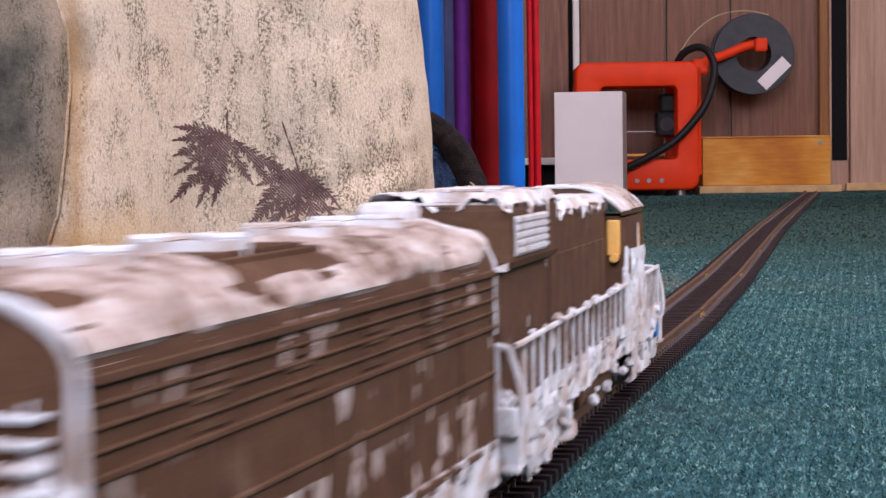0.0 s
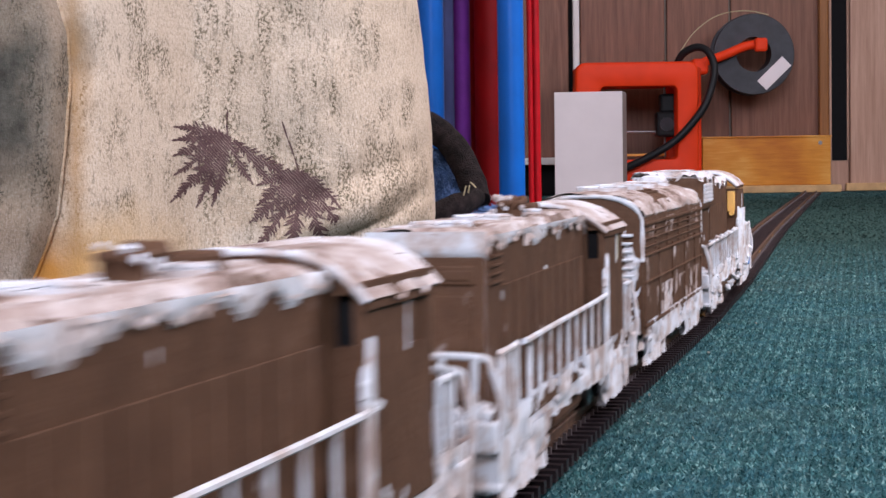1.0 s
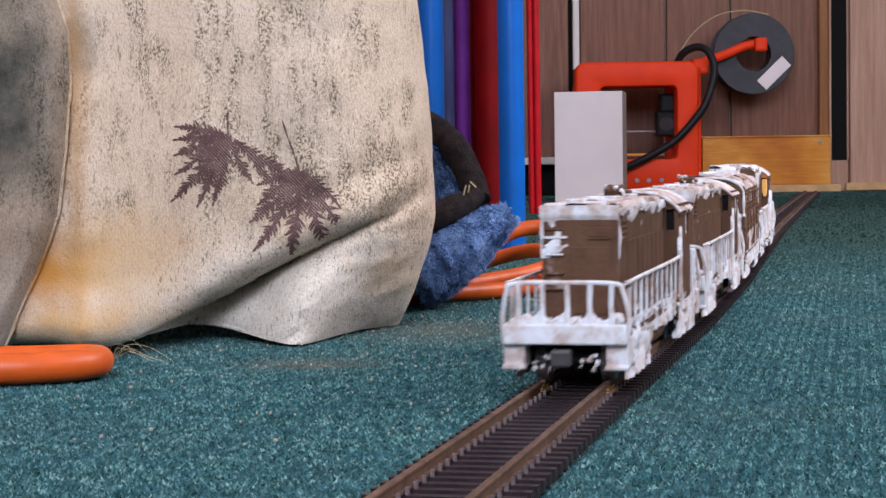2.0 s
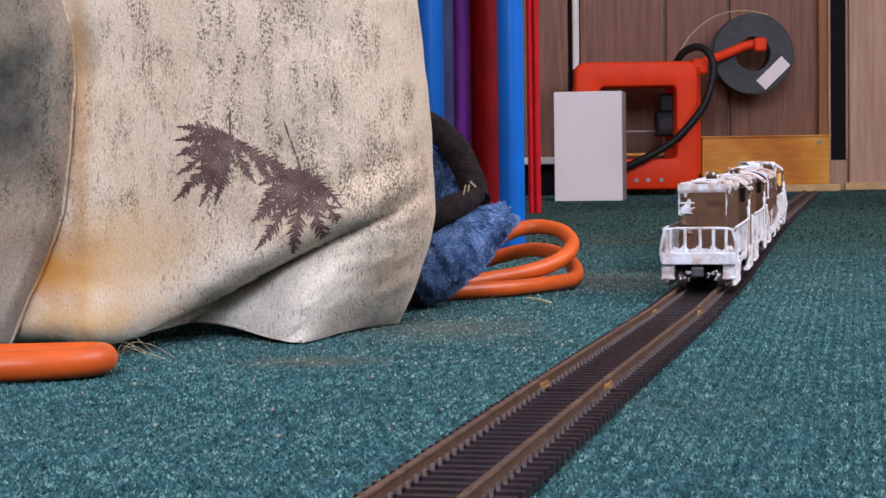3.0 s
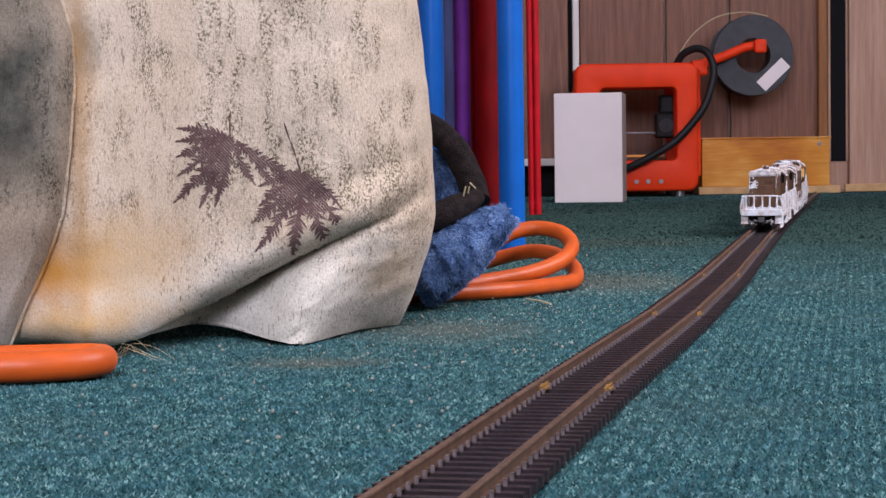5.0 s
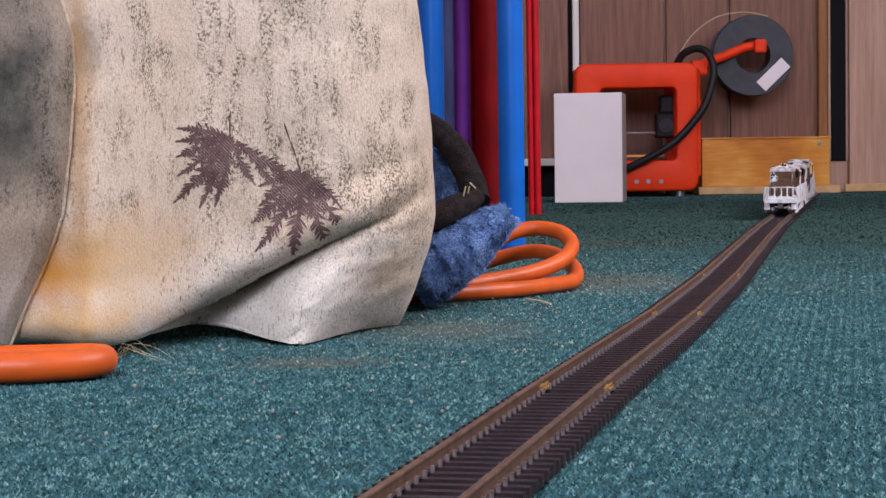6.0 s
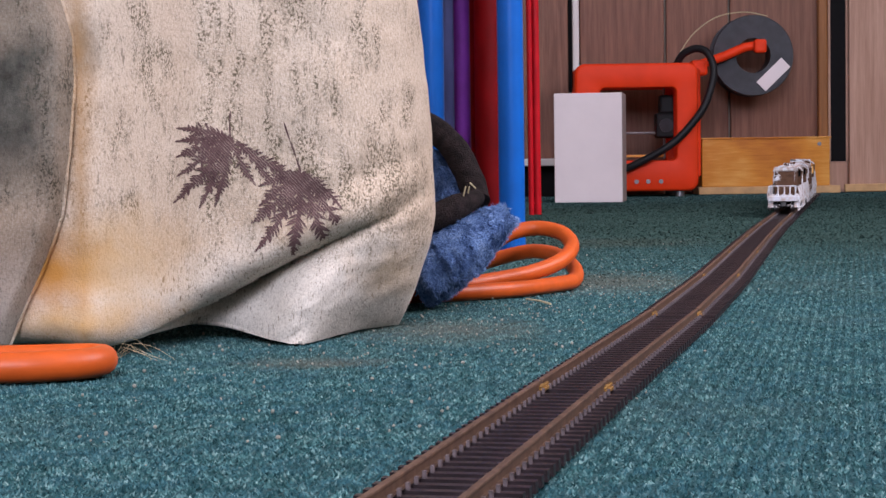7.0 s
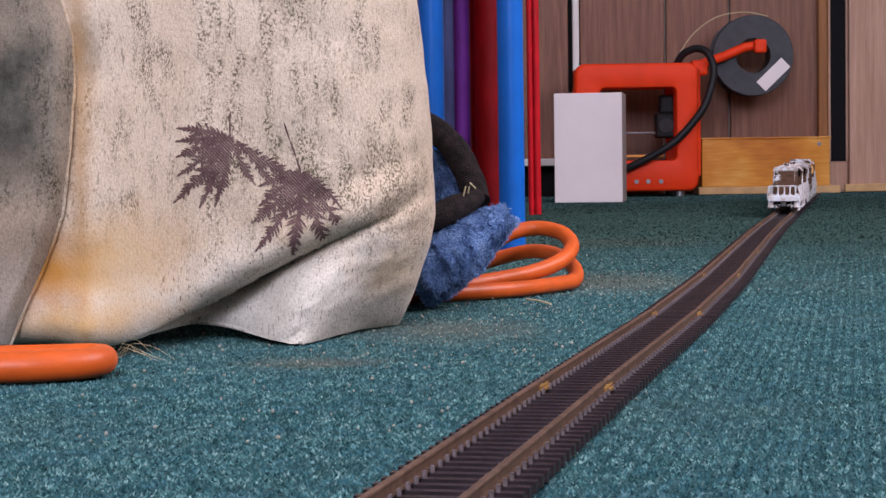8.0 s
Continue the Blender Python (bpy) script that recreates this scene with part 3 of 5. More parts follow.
def end_platform(parent, y, out, rng):
    """Buffer beam, steps and the railing across one end; out is -1 at the rear."""
    a, b = sorted((y, y + out * 2.2))
    part("end_beam", boxes((-15.5, 15.5, a, b, 10.6, 15.6), bevel=0.5), CRUST, parent, "white-caked end beam")
    for x in (-12.9, 12.9):
        st = part("step", boxes((x - 2.7, x + 2.7, min(y, y - out * 7), max(y, y - out * 7), 4.6, 5.6), (x - 2.7, x - 2.1, min(y, y - out * 7), max(y, y - out * 7), 5, 12), (x + 2.1, x + 2.7, min(y, y - out * 7), max(y, y - out * 7), 5, 12), (x - 2.6, x + 2.6, y - 0.4 - out * 6.4, y + 0.4 - out * 6.4, 5, 12), (x - 2.7, x + 2.7, y - 0.35 - out * 0.6, y + 0.35 - out * 0.6, 4.8, 11), bevel=0.3), CRUST, parent, "white-caked corner steps")
        part("pilot_flare", boxes((x - 3.0, x + 3.0, y - 0.9, y + 0.9, 4.2, 5.4), bevel=0.4), CRUST, st)
    ye = y + out * 0.4
    line = glide([(-15.6, ye - out * 1.4, 12), (-15.9, ye - out * 1, 17), (-14.6, ye, 23.5), (-12.6, ye, 25.6), (0, ye, 25.9), (12.6, ye, 25.6), (14.6, ye, 23.5), (15.9, ye - out * 1, 17), (15.6, ye - out * 1.4, 12)], 6)
    rail = part("end_railing", tube(bmesh.new(), line, 0.62, 7), CRUST, parent, "white-caked end handrail")
    for x in (-11.6, -5.6, 0.6, 6.4, 11.8):
        bm = tube(bmesh.new(), [(x * 1.02, ye, 14.5), (x + rng.uniform(-0.3, 0.3), ye, 20), (x, ye, 25.6)], [0.85, 0.65, 0.75], 7)
        part("railing_post", bm, CRUST, rail)
    bm = sheet(26, 5, lambda u, v: (-14 + 28 * u, ye - out * 0.3 + 0.2 * rnd(u * 20, v * 9, 2), 15 + v * (1.2 + 5.0 * max(0, rnd(u * 9, out, 4) + 0.2))))
    lumps(bm, rng, 34, lambda: (rng.uniform(-14, 14), ye - out * rng.uniform(0, 5), 15.4 + rng.random() * 1.6), (0.7, 1.7), 0.5)
    tagged(part("platform_crust", bm, CRUST, parent), kind="stuff")
    bm = lumps(bmesh.new(), rng, 16, lambda: (rng.choice((-1, 1)) * rng.uniform(3.5, 8.5), y + out * rng.uniform(-3, 1.5), rng.uniform(4.0, 8.0)), (0.5, 1.2), 0.4)
    tagged(part("hose_crust", bm, CRUST, parent), kind="stuff")


def side_rail(parent, x, y0, y1, rng, rise=True, step=11.0):
    top = [(x, y0, 13), (x, y0 + 0.6, 24.5), (x, y0 + 2, 25.6), (x, y1 - 5, 25.8), (x, y1 - 2.5, 28), (x, y1, 35)] if rise else [(x, y0, 13), (x, y0 + 0.4, 25), (x, y0 + 1.2, 25.8), (x, y1 - 1.2, 25.8), (x, y1 - 0.4, 25), (x, y1, 13)]
    r = part("side_railing", tube(bmesh.new(), glide(top, 5), 0.55, 7), CRUST, parent, "white-caked side handrail")
    n = max(1, int((y1 - y0) / step))
    for k in range(1, n + 1):
        y = y0 + (y1 - 3 - y0) * k / n
        w = rng.uniform(0.35, 0.6)
        bm = boxes((x - 0.42, x + 0.42, y - w, y + w, 13.5, 25.7), bevel=0.3)
        part("railing_post", bm, CRUST, r)
    if rise:
        bm = boxes((x - 0.7, x + 0.7, y1 - 2.6, y1, 14, 30), bevel=0.5)
        for v in bm.verts:
            if v.co.z > 29 * MM:
                v.co.z += 5 * MM if v.co.y > (y1 - 1.3) * MM else 0
        part("grab_post", bm, CRUST, r, "tapering white-caked grab post")


def hull(parent, name, x, y0, y1, z0, z1, bevel, label=""):
    return part(name, boxes((-x, x, y0, y1, z0, z1), bevel=bevel), BROWN, parent, label)


def doors(parent, x, y0, y1, z0, z1, n):
    for k in range(n):
        a, b = y0 + (y1 - y0) * k / n, y0 + (y1 - y0) * (k + 1) / n
        for s in (-1, 1):
            part("access_door", boxes((s * x - 0.25, s * x + 0.25, a + 0.5, b - 0.5, z0, z1), bevel=0.15), BROWN, parent)


def louvre(parent, x, y0, y1, z0, z1, n, mat=BROWN):
    for s in (-1, 1):
        for k in range(n):
            z = z0 + (z1 - z0) * (k + 0.5) / n
            part("louvre", boxes((s * x - 0.45, s * x + 0.45, y0, y1, z - 0.25, z + 0.3), bevel=0.15), mat, parent)


def fan(parent, y, z, r=5.5, mat=CRUST):
    bm = bmesh.new()
    tube(bm, [(0, y, z - 0.5), (0, y, z + 1.6)], r, 18)
    for k in range(4):
        t = k * math.pi / 4
        tube(bm, [(-r * math.cos(t), y - r * math.sin(t), z + 1.9), (r * math.cos(t), y + r * math.sin(t), z + 1.9)], 0.35, 5)
    part("roof_fan", bm, mat, parent, "white-dusted roof fan")


def cab_with_windows(parent, y0, y1, z1, rounded, seed, pane, wide=15.5):
    """A cab whose side walls have a real window opening in each."""
    zw0, zw1 = 32.5, 39.5
    walls = []
    for s in (-1, 1):
        a, b = sorted((s * 13.4, s * 14.8))
        walls.append(("side_wall", [(a, b, y0, y1, 13, zw0), (a, b, y0, y1 - 12, zw0, zw1), (a, b, y1 - 4, y1, zw0, zw1), (a, b, y0, y1, zw1, 42)]))
        # rear wall beside the hood, with its window opening
        a, b = sorted((s * 10.9, s * 13.5))
        c, d = sorted((s * 9.5, s * 10.9))
        walls.append(("rear_wall", [(min(a, c), max(b, d), y0, y0 + 1.2, 13, 34), (c, d, y0, y0 + 1.2, 34, 40.4), (min(a, c), max(b, d), y0, y0 + 1.2, 40.4, 42.5)]))
    cab = part("cab", boxes((-13.4, 13.4, y1 - 1.2, y1, 13, 42)), BROWN, parent, "brown cab with open windows")
    part("bulkhead", boxes((-9.5, 9.5, y0 + 0.2, y0 + 1.2, 13, 44)), BROWN, cab)
    for n, rows in walls:
        for row in rows:
            part(n, boxes(row), BROWN, cab)
    part("cab_inside", boxes((-12.9, 12.9, y0 + 1.6, y1 - 2, 14, 41)), DARK, cab, "dark inside of the cab")
    for s in (-1, 1):
        a, b = sorted((s * 13.6, s * 14.4))
        part("pane", boxes((a, b, y1 - 12, y1 - 4, zw0, zw1)), pane, cab, "yellowed plastic pane")
        part("window_frame", boxes((a, b + 0.6 if s > 0 else b, y1 - 12.6, y1 - 11.8, zw0 - 0.6, zw1 + 0.6), bevel=0.2), CRUST, cab)

    def roof(u, v):
        t = (u - 0.5) * 2
        return wide * t, y0 - 1 + (y1 - y0 + 2.4) * v, z1 - 5.6 * abs(t) ** rounded + 0.3 * rnd(u * 9, v * 9, seed)
    bm = sheet(20, 12, roof)
    top = bmesh.ops.extrude_face_region(bm, geom=bm.faces[:])
    for v in top["geom"]:
        if isinstance(v, bmesh.types.BMVert):
            v.co.z -= 1.4 * MM
    part("cab_roof", bm, BROWN, cab, "curved cab roof under white crust")
    bm = sheet(30, 26, lambda u, v: ((wide + 0.4) * (2 * u - 1), y0 - 1.4 + (y1 - y0 + 3.2) * v + 0.6 * rnd(u * 9, v, seed), z1 + 0.15 - 6.4 * abs(2 * u - 1) ** rounded + 0.55 * min(1, max(-1.2, 3 * (rnd(u * 7, v * 6, seed) + rnd(u * 16, v * 14, seed) * 0.5 + 0.42)))))
    smooth(part("roof_crust", bm, WARM_CRUST, cab), 60)
    for ye in (y0 - 1.2, y1 + 1.2):
        rim = [((wide + 0.1) * (k / 15 - 1), ye, z1 + 0.2 - 6.2 * abs(k / 15 - 1) ** rounded) for k in range(31)]
        smooth(part("rim_crust", tube(bmesh.new(), rim, [(0.45 if ye < y0 else 0.3) + 0.7 * abs(rnd(k, seed, 8, 0.35)) for k in range(31)], 7), CRUST, cab), 60)
    return cab


def hood_unit(name, label, length, hood, cab, nose, seed, rounded, pane, top=45.0, rail_cut=None):
    """A road-switcher: long hood at the rear, cab and a short nose ahead of it."""
    rng = random.Random(seed)
    u = thing(name, label, "model locomotive", "snow-crusted model train")
    part("deck", boxes((-14.6, 14.6, 1, length - 1, 11.4, 14.6), (-13.6, 13.6, 8, length - 8, 9.6, 11.6), bevel=0.5), BROWN, u, "brown running deck")
    part("fuel_tank", boxes((-12.5, 12.5, length * 0.40, length * 0.60, 3.2, 10), bevel=2), BROWN, u)
    h = hull(u, "long_hood", 10.2, hood[0], hood[1], 14, top, 0.9, "brown long hood streaked with white")
    doors(h, 10.2, hood[0] + 14, hood[1] - 2, 16, top - 9, max(4, int((hood[1] - hood[0]) / 11)))
    louvre(h, 10.2, hood[0] + 3, hood[0] + 13, top - 9, top - 3, 4)
    for z, end, mat in ((top - 12.4, -6.2, BROWN), (top - 10.2, -5.0, CRUST), (top - 8.0, -3.4, CRUST), (top - 5.8, -4.2, BROWN)):
        part("headlight_ledge", boxes((-9.4, end, hood[0] - 0.6, hood[0] + 0.4, z, z + 0.8), bevel=0.25), mat, h)
    part("number_board", boxes((1.8, 8.2, hood[0] - 0.5, hood[0] + 0.4, top - 8.2, top - 5.0), (2.4, 7.6, hood[0] - 0.7, hood[0] + 0.2, top - 7.5, top - 5.7), bevel=0.25), BROWN, h)
    for k, z in enumerate((top - 12, top - 17, top - 21)):
        part("grab_iron", tube(bmesh.new(), [(-9, hood[0], z), (-9, hood[0] - 1, z), (-4.5, hood[0] - 1, z), (-4.5, hood[0], z)], 0.3, 5), BROWN if k else CRUST, h)
    part("end_door", boxes((-2.4, 7.6, hood[0] - 0.35, hood[0] + 0.3, 16, top - 10), bevel=0.2), BROWN, h)
    for k in range(3):
        fan(h, hood[0] + 12 + k * (hood[1] - hood[0] - 20) / 2.6, top)
    part("exhaust_stack", boxes((-2.5, 2.5, hood[1] - 22, hood[1] - 14, top - 1, top + 3.2), bevel=0.6), BROWN, h)
    bm = bmesh.new()
    for x in (-1.8, 0, 1.8):
        tube(bm, [(x, hood[1] - 40, top + 3.6), (x, hood[1] - 34, top + 3.6), (x, hood[1] - 31, top + 4.0)], [0.5, 0.6, 1.2], 8)
    box(bm, -2.6, 2.6, hood[1] - 38, hood[1] - 36.5, top - 0.5, top + 3.4)
    part("air_horn", bm, BROWN, h, "cluster of small brown horns dusted white")
    tagged(part("horn_crust", lumps(bmesh.new(), rng, 12, lambda: (rng.uniform(-3, 3), hood[1] - rng.uniform(31, 40), top + rng.uniform(1, 5)), (0.4, 0.9), 0.5), CRUST, h), kind="stuff")
    smooth(part("roof_crust", patch_sheet(-10.8, 10.8, hood[0] - 0.8, hood[1], top + 0.1, seed * 7, 0.12, 1.2), WARM_CRUST, h, "lumpy white crust on the roof"), 60)
    bm = end_sheet(hood[0] - 0.05, -1, -10.4, 10.4, top - (13 if seed == 5 else 4), top + 0.8, seed * 3, -0.60)
    for v in bm.verts:
        if v.co.x > (-1.0 + 2.0 * rnd(v.co.z / MM, 3, 1, 0.4)) * MM and v.co.z < (top - 3.4) * MM:
            v.co.y = (hood[0] + 0.6) * MM
    for v in bm.verts:
        if v.co.z > (top - 3.2) * MM:
            v.co.y = min(v.co.y, (hood[0] - 0.9) * MM)
    smooth(part("end_crust", bm, CRUST, h), 80)
    for s in (-1, 1):
        bm = side_sheet(s * 10.25, s, hood[0], hood[1], 14, top, seed * 5 + s, -0.92, 0.5, 0.8)
        side_sheet_top(bm, s, hood, top, seed)
        smooth(part("side_crust", bm, CRUST, h), 80)
    cab_with_windows(u, cab[0], cab[1], top + 2.0, rounded, seed, pane)
    n = hull(u, "short_hood", 10.2, nose[0], nose[1], 14, top - 10, 1.2, "brown short hood")
    part("nose_crust", patch_sheet(-10.6, 10.6, nose[0], nose[1] + 0.6, top - 9.9, seed * 11, 0.15), CRUST, n)
    end_platform(u, 0, -1, rng)
    end_platform(u, length, 1, rng)
    for x in (-15, 15):
        if rail_cut:
            side_rail(u, x, 4, rail_cut[0], rng, False, 5)
        side_rail(u, x, rail_cut[1] if rail_cut else 7.5, cab[0] + 1.5, rng)
        side_rail(u, x, cab[1] + 2, length - 8, rng, False, 8)
        part("side_steps", boxes((x - 1, x + 1, length - 8, length - 1, 4.8, 13), bevel=0.4), CRUST, u)
    bm = bmesh.new()
    for x in (-14.6, 14.6):
        lumps(bm, rng, 34, lambda: (x + rng.gauss(0, 0.25), rng.uniform(2, length - 2), rng.uniform(10, 15.5)), (0.4, 1.0), 0.4)
        smooth(part("deck_smear", side_sheet(x, math.copysign(1, x), 2, length - 2, 8.5, 15.6, seed * 9 + x, 0.02, 1.0, 0.8), CRUST, u), 75)
    tagged(part("deck_crust", bm, CRUST, u, "white crust along the deck edge"), kind="stuff")
    truck(u, 32, rng)
    truck(u, length - 32, rng)
    coupler(u, 0, -1)
    coupler(u, length, 1)
    return u


def side_sheet_top(bm, s, hood, top, seed):
    """Lets the crust hang over the roof's edge in an uneven fringe."""
    for v in bm.verts:
        y, z = v.co.y / MM, v.co.z / MM
        if z > top - 1.0 - 3.6 * max(0, rnd(y, seed, 2, 0.12) + 0.25) and rnd(y, z, seed, 0.5) > -0.35:
            v.co.x = s * max(abs(v.co.x), 10.75 * MM)


def cowl_unit(seed):
    """A booster unit: full-width body with a rounded roof and ribbed upper sides."""
    rng = random.Random(seed)
    length = 152
    u = thing("cowl_booster_unit", "brown full-width booster unit with ribbed sides, rounded white-crusted roof", "model locomotive", "snow-crusted model train")

    def ring(t, grow=0.0):
        w, g, c = 15 + grow, 39.2, 46.8 + grow
        if t < 0.3:
            return w, 10 + (g - 10) * t / 0.3
        if t > 0.7:
            return -w, 10 + (g - 10) * (1 - t) / 0.3
        a = (t - 0.3) / 0.4 * math.pi
        return w * math.copysign(abs(math.cos(a)) ** 0.75, math.cos(a)), g + (c - g) * math.sin(a) ** 0.9
    bm = sheet(44, 30, lambda a, b: (ring(a)[0], 2 + (length - 4) * b, ring(a)[1]))
    for y in (2, length - 2):
        edge = [v for v in bm.verts if abs(v.co.y - y * MM) < 1e-6]
        edge.sort(key=lambda v: math.atan2(v.co.z - 0.028, v.co.x))
        bm.faces.new(edge)
    body = smooth(part("body", bm, BROWN, u, "brown ribbed body"), 35)
    for s in (-1, 1):
        x = s * 15
        for z, w, d in ((39.0, 1.0, 0.7), (36.9, 0.5, 0.45), (34.9, 0.5, 0.45), (32.9, 0.5, 0.45), (30.6, 0.8, 0.55), (23.4, 0.7, 0.5), (12.0, 1.0, 0.6)):
            part("rib", boxes((x - d, x + d, 3, length - 3, z - w / 2, z + w / 2), bevel=0.2), BROWN, body)
        for y in (4, 34, 66, 98, 128, length - 4):
            part("batten", boxes((x - 0.35, x + 0.35, y - 0.5, y + 0.5, 12, 32), bevel=0.15), BROWN, body)
        for y in (26, 52, 80, 108):
            for k in range(5):
                part("louvre", boxes((x - 0.4, x + 0.4, y, y + 9, 31.5 + k * 1.4, 32.2 + k * 1.4)), BROWN, body)
        bm = side_sheet(s * 15.05, s, 3, length - 3, 11, 31, seed + s, -0.92, 0.35, 0.8)
        smooth(part("side_crust", bm, WARM_CRUST, body), 80)
        smooth(part("skirt_wash", side_sheet(s * 15.05, s, 3, length - 3, 9, 21, seed + 14 + s, -0.42, 0.4, 0.8), WARM_CRUST, body), 80)
        smooth(part("eave_crust", side_sheet(s * 15.05, s, 3, length - 3, 35, 39.8, seed + 9 + s, -0.62, 0.45, 0.8), WARM_CRUST, body), 80)
    for y in (30, 62, 98, 126):
        fan(body, y, 46.6, 7)
    for a, b, c, d in ((-9, 9, 44, 45), (-9, 9, 82, 83), (-9, -8.2, 44, 83), (8.2, 9, 44, 83)):
        part("roof_strip", boxes((a, b, c, d, 44.8, 46.6), bevel=0.2), BROWN, body)
    part("roof_vent", boxes((-4, 4, 138, 148, 46, 50.4), bevel=1.4), CRUST, body, "white-caked roof vent")
    def crusted(a, b):
        t, y = 0.29 + 0.42 * a, 1.4 + (length - 2.8) * b
        thick = 0.15 + 0.7 * max(-1, min(1, 2 * (rnd(t * 20, y * 0.07, seed) + 0.35 * rnd(t * 40, y * 0.3, 7) + 0.3)))
        # thin over the roof grille
        if 46 < y < 82 and abs(t - 0.5) < 0.11:
            thick = -0.55 + 0.8 * max(0, rnd(t * 60, y * 0.35, 17))
        return ring(t, thick - (0.9 if t < 0.32 or t > 0.68 else 0))[0], y, ring(t, thick)[1]
    bm = sheet(44, 150, crusted)
    for k in range(9):
        part("grille_bar", boxes((-7.6, 7.6, 47 + k * 4, 47.8 + k * 4, 46.0, 47.1), bevel=0.15), BROWN, body)
    smooth(part("roof_crust", bm, WARM_CRUST, body, "pinkish white crust on the roof"), 60)
    # the rear end: doorway, ladders and a crusted rim
    for y, o in ((2, -1), (length - 2, 1)):
        d = part("end_door", boxes((-3.6, 3.6, min(y, y + o), max(y, y + o), 12, 36), bevel=0.4), CRUST, body, "white-caked end door")
        part("door_window", boxes((-1.8, 1.8, min(y, y + o * 1.2), max(y, y + o * 1.2), 27, 33)), DARK, d)
        part("diaphragm", boxes((-5.4, -3.8, min(y, y + o * 2.2), max(y, y + o * 2.2), 12, 37), (3.8, 5.4, min(y, y + o * 2.2), max(y, y + o * 2.2), 12, 37), (-5.4, 5.4, min(y, y + o * 2.2), max(y, y + o * 2.2), 37, 38.4), bevel=0.4), CRUST, body)
        for s in (-1, 1):
            for k in range(12):
                z = 12.5 + k * 2.15
                line = glide([(s * 7.2, y, z), (s * 7.4, y + o * 1.3, z), (s * 11.6, y + o * 1.3, z), (s * 11.8, y, z)], 3)
                part("ladder_rung", tube(bmesh.new(), line, 0.42, 5), CRUST, body)
        part("end_crust", end_sheet(y, o, -14, 14, 10, 38, seed * 3 + o, -0.12, 0.8), CRUST, body)
        rim = [(ring(0.2 + 0.6 * k / 30)[0] * 0.985, y + o * 0.2, ring(0.2 + 0.6 * k / 30)[1] - 0.3) for k in range(31)]
        part("rim_crust", tube(bmesh.new(), rim, [0.45 + 0.6 * abs(rnd(k, o, seed, 0.4)) for k in range(31)], 7), CRUST, body)
    part("skirt", boxes((-14, 14, 4, length - 4, 8.5, 11), bevel=0.5), BLACK, u)
    part("fuel_tank", boxes((-12.8, 12.8, 60, 92, 2.8, 10), bevel=1.6), BLACK, u)
    bm = bmesh.new()
    for x in (-14.6, 14.6):
        lumps(bm, rng, 30, lambda: (x + rng.gauss(0, 0.3), rng.uniform(3, length - 3), rng.uniform(6.5, 12)), (0.5, 1.2), 0.4)
        smooth(part("skirt_smear", side_sheet(x * 0.975, math.copysign(1, x), 3, length - 3, 5.5, 13, seed * 9 + x, 0.12, 1.4, 0.8), CRUST, u), 75)
    tagged(part("skirt_crust", bm, CRUST, u, "white crust along the skirt"), kind="stuff")
    truck(u, 32, rng)
    truck(u, length - 32, rng)
    coupler(u, 1, -1)
    coupler(u, length - 1, 1)
    return u


